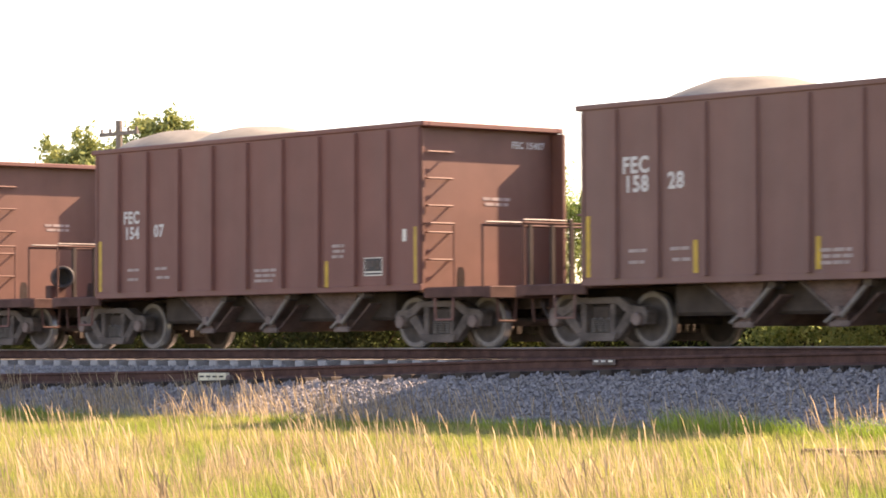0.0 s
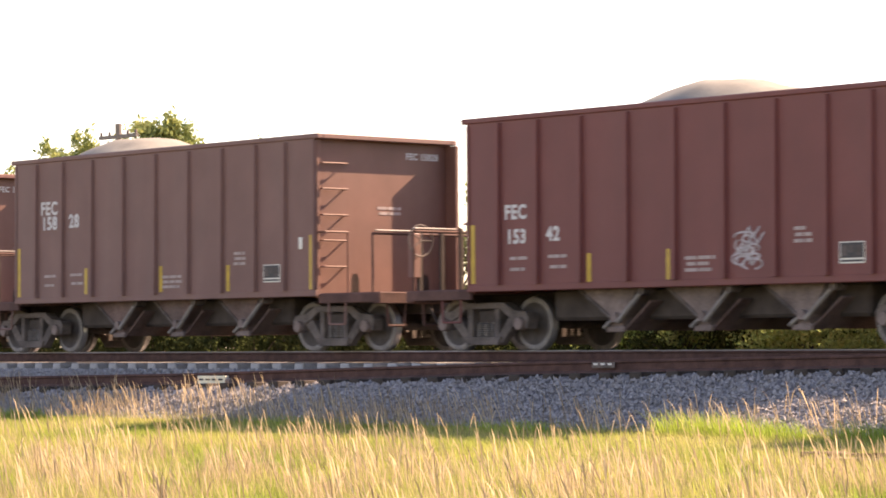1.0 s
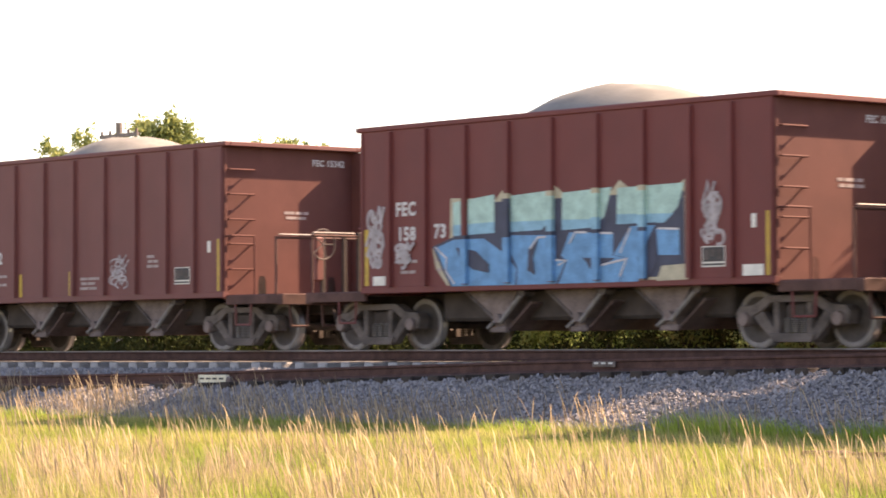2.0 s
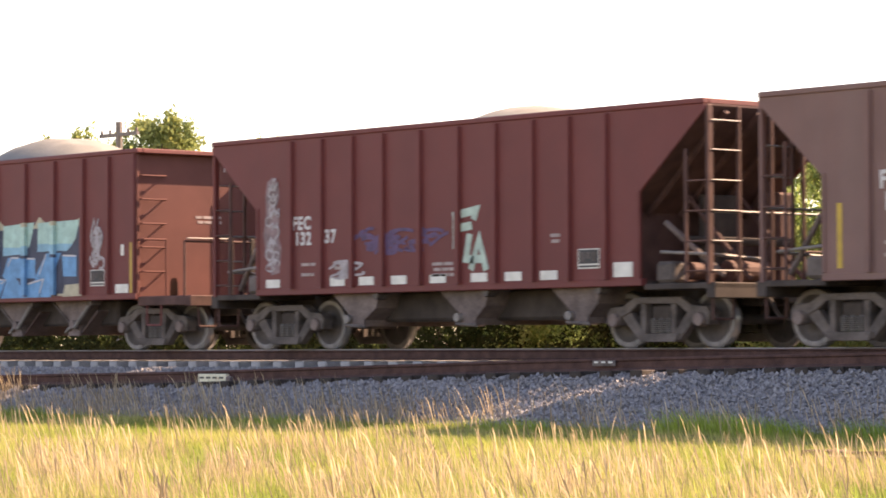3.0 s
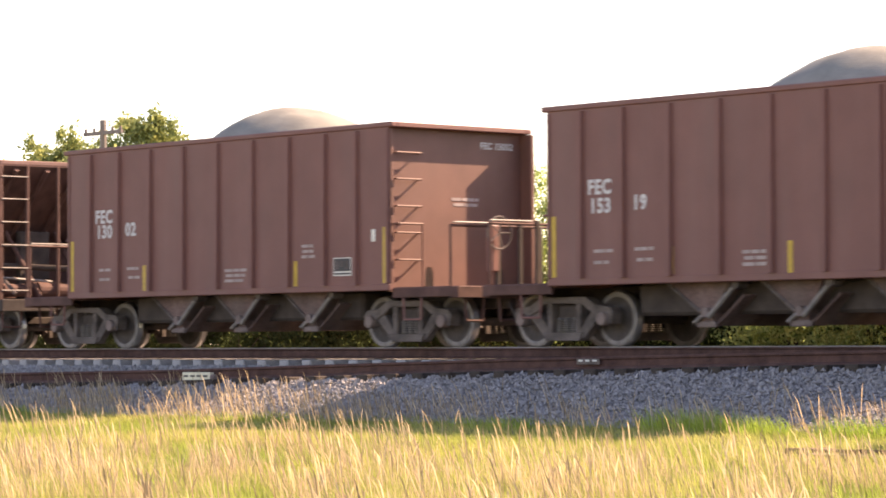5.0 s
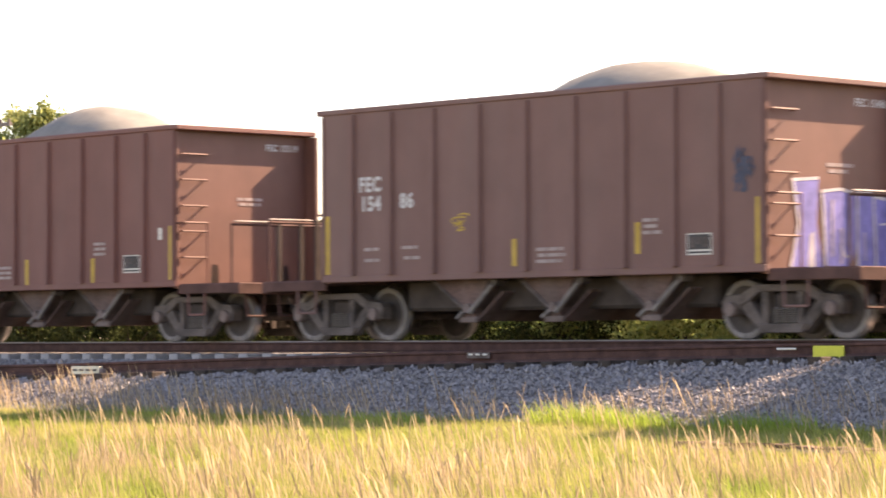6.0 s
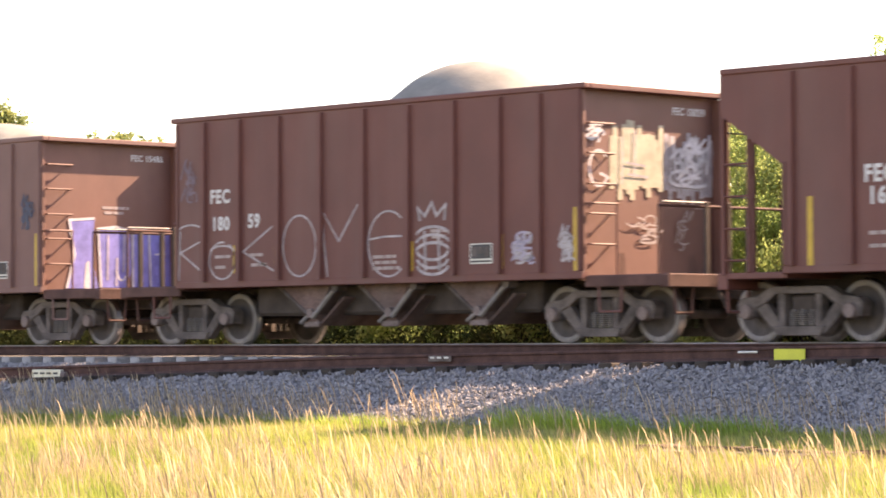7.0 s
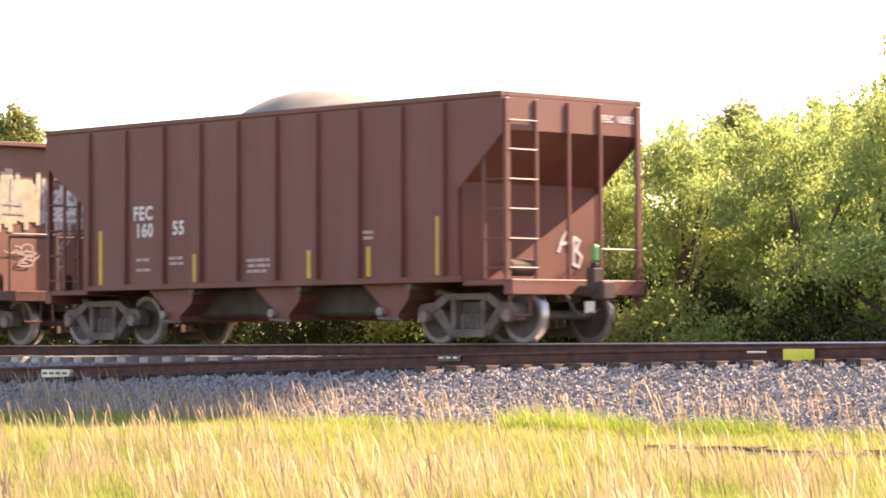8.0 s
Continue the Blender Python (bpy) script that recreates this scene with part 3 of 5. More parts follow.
def side_frame_mesh():
    """The cast side frame of a truck, with two windows and a spring opening."""
    bm = bmesh.new()
    top = [(-1.05, 0.34), (-1.08, 0.52), (-1.0, 0.61), (-0.72, 0.63), (-0.48, 0.76), (0.48, 0.76), (0.72, 0.63), (1.0, 0.61), (1.08, 0.52), (1.05, 0.34), (0.80, 0.34), (0.76, 0.46), (0.58, 0.54), (0.40, 0.66), (-0.40, 0.66), (-0.58, 0.54), (-0.76, 0.46), (-0.80, 0.34)]
    prism(bm, top, -0.11, 0.11)
    for s in (-1, 1):
        prism(bm, [(s * 0.80, 0.48), (s * 0.60, 0.55), (s * 0.31, 0.22), (s * 0.41, 0.11)], -0.08, 0.08)
        prism(bm, [(s * 0.38, 0.68), (s * 0.26, 0.68), (s * 0.26, 0.20), (s * 0.36, 0.20)], -0.09, 0.09)
    prism(bm, [(-0.44, 0.22), (0.44, 0.22), (0.36, 0.09), (-0.36, 0.09)], -0.12, 0.12)
    bmesh.ops.bevel(bm, geom=list(bm.edges), offset=0.012, segments=1, affect="EDGES")
    return shared("side_frame", bm, truck_steel)


def spring_mesh():
    """One coil spring of a truck, ribbed along its height."""
    bm = bmesh.new()
    turned(bm, [(0.03, 0.0)] + [(0.074 if k % 2 else 0.050, 0.012 + k * 0.0145) for k in range(15)] + [(0.03, 0.235)], 10)
    bmesh.ops.rotate(bm, verts=bm.verts, matrix=Matrix.Rotation(radians(90), 3, "X"))
    return shared("spring", bm, rim_steel)


WHEELSET = wheelset_mesh()
SIDE_FRAME = side_frame_mesh()
SPRING = spring_mesh()
CAP = shared("bearing_cap", turned(bmesh.new(), [(0.085, -0.11), (0.10, -0.10), (0.106, -0.06), (0.106, 0.04)], 16), chute_dust)
BOLSTER = shared("bolster", boxes((-0.2, 0.2, -1.0, 1.0, 0.42, 0.64), (-0.16, 0.16, -0.22, 0.22, 0.64, 0.80), bevel=0.03), under_steel)
SHOE = shared("brake_shoe", boxes((-0.05, 0.05, -0.82, -0.68, 0.28, 0.58), (-0.05, 0.05, 0.68, 0.82, 0.28, 0.58), (-0.04, 0.04, -0.75, 0.75, 0.36, 0.44), bevel=0.015), under_steel)


def add_trucks(car, centres):
    for c in centres:
        truck = hang("truck", BOLSTER, car, "grey dusty cast steel truck")
        truck.location = (c, 0, 0)
        for s in (-1, 1):
            fr = hang("side_frame", SIDE_FRAME, truck)
            fr.location = (0, s * 0.98, 0)
            for x in (-0.155, 0.0, 0.155):
                sp = hang("spring", SPRING, truck)
                sp.location = (x, s * 0.98, 0.215)
            for e in (-1, 1):
                cap = hang("bearing_cap", CAP, truck)
                cap.matrix_basis = pose(e * 0.891, s * 1.05, WHEEL_R, 0, 0, 0 if s < 0 else 180)
        for e in (-0.42, 0.42):
            shoe = hang("brake_shoe", SHOE, truck)
            shoe.location = (e, 0, 0)
        for e in (-1, 1):
            w = hang("wheelset", WHEELSET, car, "worn steel wheel pair on an axle")
            moving.append(("wheel", w, c + e * 0.891))


def glyphs(bm):
    """The loose pieces of a mesh, as lists of vertices, from left to right."""
    bm.verts.ensure_lookup_table()
    bm.faces.index_update()
    seen, out = set(), []
    for v in bm.verts:
        if v in seen:
            continue
        stack, got = [v], []
        seen.add(v)
        while stack:
            a = stack.pop()
            got.append(a)
            for e in a.link_edges:
                b = e.other_vert(a)
                if b not in seen:
                    seen.add(b)
                    stack.append(b)
        out.append(got)
    return sorted(out, key=lambda g: min(v.co.x for v in g))


def lettering(body, s, z, size, mat, car, width=0.92, end=None):
    """Stencilled characters on the near side sheet, or on an end wall at that x, from their left lower corner."""
    cu = bpy.data.curves.new("lettering", "FONT")
    cu.body, cu.size, cu.extrude, cu.resolution_u = body, size / 0.80, 0.0015, 3
    cu.offset = 0.011 if end is None else 0.004
    cu.space_character = 1.12
    tmp = new("lettering", cu)
    whole = bmesh.new()
    got = bpy.data.meshes.new_from_object(tmp.evaluated_get(bpy.context.evaluated_depsgraph_get()))
    whole.from_mesh(got)
    bpy.data.objects.remove(tmp)
    ob = None
    place = (pose(s, -SHEET - 0.005, z, 90, 0, 0) if end is None else pose(end + 0.005, s, z, 90, 0, 90)) @ Matrix.Diagonal((width, 1, 1, 1))
    for verts in glyphs(whole):
        me = bpy.data.meshes.new("lettering")
        index = {v: k for k, v in enumerate(verts)}
        faces = {f for v in verts for f in v.link_faces}
        me.from_pydata([v.co[:] for v in verts], [], [[index[v] for v in f.verts] for f in sorted(faces, key=lambda f: f.index)])
        me.materials.append(mat)
        if ob is None:
            ob = hang("lettering", me, car, "pale stencilled lettering")
            ob.matrix_basis = place
        else:
            hang("glyph", me, ob)
    whole.free()
    return ob


def stencil_rows(car, s, z, wide, rows, mat, seed, plane=None):
    """Rows of small stencilled marks, a bar for each word."""
    rnd = random.Random(seed)
    for k in range(rows):
        x = s + (0.06 * wide if k % 2 else 0.0)
        end = s + wide * rnd.uniform(0.82, 1.0)
        top = z - k * 0.088
        while x < end - 0.05:
            w = min(rnd.uniform(0.13, 0.26), end - x)
            if plane is None:
                bm = boxes((x, x + w, -SHEET - 0.006, -SHEET - 0.001, top - 0.05, top))
            else:
                bm = boxes((plane, plane + 0.005, x, x + w, top - 0.05, top))
            part("stencil", bm, mat, car)
            x += w + 0.03


def ribbon(bm, pts, width, at, end=False):
    """A sprayed line of that width, one unbroken strip, on the near side, or on an end wall at that x."""
    left, right = [], []
    for k, (a, b) in enumerate(pts):
        p, q = pts[max(k - 1, 0)], pts[min(k + 1, len(pts) - 1)]
        d1, d2 = Vector((a - p[0], b - p[1])), Vector((q[0] - a, q[1] - b))
        d1 = d1.normalized() if d1.length > 1e-6 else d2.normalized()
        d2 = d2.normalized() if d2.length > 1e-6 else d1
        n1 = Vector((-d1.y, d1.x))
        mid = n1 + Vector((-d2.y, d2.x))
        mid = mid.normalized() if mid.length > 0.2 else n1
        reach = width / 2 / max(abs(mid.dot(n1)), 0.45)
        for side, q2 in ((left, 1), (right, -1)):
            u, w = a + mid.x * reach * q2, b + mid.y * reach * q2
            side.append(bm.verts.new((at, u, w) if end else (u, at, w)))
    for k in range(len(pts) - 1):
        bm.faces.new((left[k], right[k], right[k + 1], left[k + 1]))
    return bm


def blob(bm, pts, at, end=False):
    bm.faces.new([bm.verts.new((at, u, w) if end else (u, at, w)) for u, w in pts])
    return bm


def spray(car, name, mat, strokes=(), blobs=(), width=0.05, lift=0.006, end=None, label="sprayed graffiti"):
    at = (-SHEET - lift) if end is None else end + lift
    made = None
    for k, pts in enumerate(strokes):
        bm = ribbon(bmesh.new(), pts, width, at + (0.0009 * k if end is not None else -0.0009 * k), end is not None)
        if made is None:
            made = part(name, bm, mat, car, label)
        else:
            part("stroke", bm, mat, made)
    for pts in blobs:
        bm = blob(bmesh.new(), pts, at, end is not None)
        if made is None:
            made = part(name, bm, mat, car, label)
        else:
            part("stroke", bm, mat, made)
    return made


def arc(cx, cz, rx, rz, a0, a1, n=18):
    return [(cx + rx * math.cos(radians(a0 + (a1 - a0) * i / n)), cz + rz * math.sin(radians(a0 + (a1 - a0) * i / n))) for i in range(n + 1)]


def scrawl(seed, s0, s1, z0, z1, loops):
    """Overlapping hand-drawn loops and slashes round the middle of a box."""
    rnd = random.Random(seed)
    w, h = s1 - s0, z1 - z0
    out = []
    for k in range(loops):
        cx, cz = s0 + w * (0.28 + 0.44 * rnd.random()), z0 + h * ((k + rnd.random()) / loops * 0.7 + 0.15)
        a = rnd.uniform(0, 360)
        if k % 3 == 2:
            q = rnd.uniform(0.5, 1.3)
            out.append([(cx - w * 0.22, cz - h * 0.14 * q), (cx - w * 0.02, cz + h * 0.13 * q), (cx + w * 0.08, cz - h * 0.08), (cx + w * 0.25, cz + h * 0.14 * q)])
        else:
            out.append(arc(cx, cz, rnd.uniform(0.10, 0.26) * w, rnd.uniform(0.06, 0.15) * h, a, a + rnd.uniform(160, 330), 10))
    return out


def reflectors(car, bars_, mat=None):
    for s, z0, z1 in bars_:
        part("reflector", boxes((s - 0.045, s + 0.045, -SHEET - 0.006, -SHEET - 0.001, z0, z1)), mat or yellow_tape, car, "yellow reflective strip" if mat is None else "white reflective patch")


def data_panel(car, s, z):
    p = part("data_panel", boxes((s, s + 0.46, -SHEET - 0.005, -SHEET - 0.001, z, z + 0.30)), white_tape, car, "black and white stencil panel")
    part("panel_field", boxes((s + 0.02, s + 0.44, -SHEET - 0.009, -SHEET - 0.005, z + 0.075, z + 0.285)), black_paint, p)
    for k in range(3):
        part("mark", boxes((s + 0.055 + k * 0.125, s + 0.14 + k * 0.125, -SHEET - 0.012, -SHEET - 0.009, z + 0.11 + 0.04 * (k % 2), z + 0.25)), truck_steel, p)
    part("panel_line", boxes((s + 0.02, s + 0.44, -SHEET - 0.008, -SHEET - 0.005, z + 0.02, z + 0.05)), black_paint, p)


def top_frame(x0, x1, z, half=HALF, deep=0.085):
    """The rolled top edge all round an open car."""
    bm = bmesh.new()
    for s in (-1, 1):
        box(bm, x0, x1, s * half, s * (half - 0.13), z - deep, z, 0.015)
    for x, q in ((x0, 1), (x1, -1)):
        box(bm, x, x + q * 0.16, -half + 0.131, half - 0.131, z - deep + 0.002, z - 0.002, 0.01)
    return bm


def add_ribs(car, ribs, z0, z1, paint):
    bm = bmesh.new()
    prism_pts = [(-0.058, 0), (-0.044, -0.078), (0.044, -0.078), (0.058, 0)]
    a = [bm.verts.new((x, y, z0)) for x, y in prism_pts]
    b = [bm.verts.new((x, y * 0.75, z1)) for x, y in prism_pts]
    for i in range(3):
        bm.faces.new((a[i], a[i + 1], b[i + 1], b[i]))
    bm.faces.new(a[::-1])
    bm.faces.new(b)
    bmesh.ops.recalc_face_normals(bm, faces=bm.faces)
    me = shared("side_rib", bm, paint)
    for x in ribs:
        for s in (-1, 1):
            ob = hang("side_rib", me, car)
            ob.matrix_basis = pose(x, s * -(-SHEET) if s > 0 else -SHEET, 0, 0, 0, 0 if s < 0 else 180)


def coupler(car, x, q):
    bm = boxes((x, x + q * 0.42, -0.07, 0.07, 0.70, 0.86), (x + q * 0.36, x + q * 0.62, -0.15, 0.13, 0.64, 0.92), bevel=0.03)
    cp = part("coupler", bm, under_steel, car, "dark cast steel coupler")
    hose = bpy.data.curves.new("hose", "CURVE")
    hose.dimensions, hose.bevel_depth = "3D", 0.025
    sp = hose.splines.new("BEZIER")
    sp.bezier_points.add(2)
    for p, co in zip(sp.bezier_points, ((x, -0.3, 0.72), (x + q * 0.3, -0.28, 0.42), (x + q * 0.52, -0.12, 0.5))):
        p.co = co
        p.handle_left_type = p.handle_right_type = "AUTO"
    tmp = new("hose", hose)
    me = bpy.data.meshes.new_from_object(tmp.evaluated_get(bpy.context.evaluated_depsgraph_get()))
    bpy.data.objects.remove(tmp)
    me.materials.append(under_steel)
    hang("air_hose", me, cp)


def centre_sill(car, x0, x1):
    part("centre_sill", boxes((x0, x1, -0.26, 0.26, 0.62, 0.93), bevel=0.02), under_steel, car)


def end_platform(car, x, q, paint, wheel=False):
    """Deck, crosswise handrail, posts, steps and grab irons beyond an end wall at x; q is the way out."""
    part("end_deck", boxes((x, x + q * 1.58, -1.42, 1.42, 0.90, 0.97), (x + q * 1.40, x + q * 1.58, -1.45, 1.45, 0.78, 0.96), (x, x + q * 1.5, -1.46, -1.40, 0.80, 0.96), (x, x + q * 1.5, 1.40, 1.46, 0.80, 0.96), bevel=0.012), grimy_shaded_paint, car)
    r = x + q * 1.40
    rail = part("handrail", bars(0.022, ((r, -1.44, 1.93), (r, 1.44, 1.93)), ((r, -1.44, 0.95), (r, -1.44, 1.94)), ((r, 1.44, 0.95), (r, 1.44, 1.94)), ((r, -1.44, 1.93), (r, -1.40, 1.93))), grimy_shaded_paint, car)
    # The pale steel carries the sun's glint along the handrail top.
    part("grab_iron", bars(0.016, ((r + q * 0.03, -1.40, 1.98), (r + q * 0.03, -0.5, 1.98))), rim_steel, rail, "worn grab iron with a sunlit glint in its colour")
    for y in (-0.42, 0.06, 0.5):
        part("stanchion", boxes((r - 0.03, r + 0.03, y - 0.045, y + 0.045, 0.9, 2.0 if y < 0.2 else 1.94), bevel=0.012), under_steel, car)
    for y in (-1.2, 0.75):
        part("sill_step", bars(0.022, ((x + q * 1.46, y, 0.88), (x + q * 1.46, y + 0.04, 0.42)), ((x + q * 1.46, y + 0.42, 0.88), (x + q * 1.46, y + 0.38, 0.42)), ((x + q * 1.46, y + 0.04, 0.42), (x + q * 1.46, y + 0.38, 0.42))), grimy_shaded_paint, car)
    bm = bars(0.018, ((x + q * 0.25, -1.44, 0.9), (x + q * 0.27, -1.44, 0.45)), ((x + q * 0.7, -1.44, 0.9), (x + q * 0.68, -1.44, 0.45)), ((x + q * 0.27, -1.44, 0.45), (x + q * 0.68, -1.44, 0.45)))
    part("sill_step", bm, paint, car)
    coupler(car, x + q * 1.5, q)
    if wheel:
        w = part("hand_brake", boxes((r - 0.08, r + 0.08, -0.62, -0.46, 1.2, 1.95), bevel=0.02), paint, car, "hand brake with a spoked wheel")
        bm = bmesh.new()
        for k in range(24):
            a, b = radians(k * 15), radians(k * 15 + 15)
            bar(bm, (r + q * 0.16, -0.54 + 0.26 * math.cos(a), 1.82 + 0.26 * math.sin(a)), (r + q * 0.16, -0.54 + 0.26 * math.cos(b), 1.82 + 0.26 * math.sin(b)), 0.016, 6)
        for k in range(5):
            a = radians(k * 72)
            bar(bm, (r + q * 0.16, -0.54, 1.82), (r + q * 0.16, -0.54 + 0.26 * math.cos(a), 1.82 + 0.26 * math.sin(a)), 0.012, 6)
        part("brake_wheel", bm, truck_steel, w)


def end_wall_set(car, x, q, top, paint, mark, sd):
    """An upright end wall with corner flanges, the far one deepened for shade, ladder rungs and stencils."""
    wall = part("end_wall", boxes((x - q * 0.11, x - q * 0.05, -1.46, 1.46, 0.90, top - 0.06)), paint, car, "sun-faded rust-brown end wall")
    for s in (-1, 1):
        # The far flange's depth is made up to shadow the wall's far part.
        part("corner_flange", boxes((x - q * 0.05, x + q * (0.02 if s < 0 else 0.23), s * 1.42, s * 1.50, 0.92, top - 0.10), bevel=0.012), paint, car)
    f = x - q * 0.05
    for k, z in enumerate((1.42, 1.86, 2.29, 2.73, 3.16)):
        if z > top - 0.3:
            continue
        bm = bars(0.016, ((f + q * 0.10, -1.40, z), (f + q * 0.10, -0.86, z)), ((f, -1.40, z), (f + q * 0.10, -1.40, z)), ((f, -0.86, z), (f + q * 0.10, -0.86, z)))
        part("ladder_rung", bm, paint, car)
    part("grab_iron", bars(0.018, ((f, -1.45, 2.0), (f + q * 0.22, -1.45, 2.0)), ((f + q * 0.22, -1.45, 2.0), (f + q * 0.22, -0.95, 2.0)), ((f + q * 0.22, -0.95, 2.0), (f + q * 0.22, -0.95, 0.95))), paint, car)
    for y in (-0.62, 0.95):
        bm = bmesh.new()
        prism(bm, [(-0.09, 0.97), (0.09, 0.97), (0.09, 1.22), (0.05, 1.31), (-0.05, 1.31), (-0.09, 1.22)], 0, 0.05)
        ob = part("hopper_stay", bm, under_steel, car, "dark rounded bracket at the foot of the end wall")
        ob.matrix_basis = pose(f, y, 0, 0, 0, 90) if q > 0 else pose(f, y, 0, 0, 0, -90)
    if q > 0:
        if mark:
            lettering("FEC " + mark, 0.52, top - 0.36, 0.125, white_paint, car, 0.95, f)
        stencil_rows(car, -0.12, 2.46, 0.62, 2, faint_paint, sd + 1, f)
        stencil_rows(car, 1.0, 2.12, 0.32, 2, end_stencil, sd + 2, f)
    return wall


def chutes(car, bays, lower, mat, strut=True, half=1.25):
    """Bottom doors: tapered side plates with arms, latches and flanges."""
    for x0, x1, xa, w in bays:
        bm = bmesh.new()
        if strut:
            prism(bm, [(x0, 0.97), (x1 - 0.16, 0.97), (xa + w, lower + 0.16), (xa + w, lower), (xa - w, lower), (xa - w, lower + 0.16)], -half, half)
        else:
            prism(bm, [(x0, 0.97), (x1, 0.97), (x1 - 0.10, lower + 0.30), (xa + w + 0.02, lower + 0.10), (xa + w, lower), (xa - w * 0.5, lower), (xa - w * 0.6, lower + 0.16)], -half, half)
        ch = part("discharge_chute", bm, mat, car, "dusty steel discharge chute")
        if strut:
            part("flange", bars(0.026, ((x0 + 0.02, -half - 0.01, 0.95), (xa - w, -half - 0.01, lower + 0.17))), truck_steel, ch)
            part("door_arm", bars(0.038, ((xa + 0.08, -half - 0.07, lower + 0.10), (x1 - 0.02, -half - 0.07, 0.86))), rim_steel, ch, "worn pale door arm")
            part("door_plate", boxes((xa + 0.1, xa + 0.14, -half + 0.05, half - 0.05, 0, 0.70), bevel=0.008), chute_paint, ch).matrix_basis = pose(xa + 0.1, 0, lower, 0, 52, 0) @ pose(-xa - 0.1, 0, 0)
            part("door_lip", boxes((xa - w - 0.08, xa + w + 0.06, -half - 0.03, -half + 0.03, lower - 0.05, lower + 0.04), bevel=0.014), chute_dust, ch)
            part("lever", bars(0.03, ((xa - 0.22, -half - 0.05, lower + 0.02), (xa + 0.05, -half - 0.05, lower + 0.20))), rim_steel, ch)
            part("latch", bars(0.075, ((xa + w * 0.2, -half - 0.10, lower + 0.17), (xa + w * 0.2, -half - 0.01, lower + 0.17)), sides=10), chute_dust, ch)
        else:
            part("latch", bars(0.07, ((xa - w * 0.7, -half - 0.09, lower + 0.12), (xa - w * 0.7, -half + 0.02, lower + 0.12)), sides=10), rim_steel, ch)
            part("lever", bars(0.026, ((xa - w * 0.9, -half - 0.06, lower + 0.02), (xa + w * 1.6, -half - 0.06, lower - 0.01))), truck_steel, ch)
        part("hanger", bars(0.075, ((x1 + 0.02, -half - 0.12, 0.89), (x1 + 0.02, -half + 0.1, 0.89))), truck_steel, ch)


def gravel(car_name, s, top, heaps, seed):
    """The heaped load of one car: a height field inside its walls."""
    xs = [0.1 + 8.9 * i / 60 for i in range(61)]
    ys = [-1.38 + 2.76 * j / 22 for j in range(23)]
    verts = []
    for y in ys:
        for x in xs:
            z = top - 0.55
            for hx, hz, run in heaps:
                z = max(z, hz - (hz - top - 0.17) * abs((x - hx) / run) ** 1.8 - (hz - top + 0.10) * (abs(y) / 1.38) ** 2.4)
            verts.append((x, y, z + 0.03 * noise.noise((x * 1.8 + seed, y * 1.8, 0)) + 0.02 * noise.noise((x * 9, y * 9, seed))))
    faces = [(j * 61 + i, j * 61 + i + 1, (j + 1) * 61 + i + 1, (j + 1) * 61 + i) for j in range(22) for i in range(60)]
    me = bpy.data.meshes.new("gravel_load")
    me.from_pydata(verts, [], faces)
    me.polygons.foreach_set("use_smooth", [True] * len(faces))
    me.materials.append(gravel_load_mat)
    ob = tagged(new("gravel_load", me), "heaped pale grey crushed rock filling a hopper car", "gravel load", "loads in the hopper cars")
    moving.append(("thing", ob, s))
    return ob


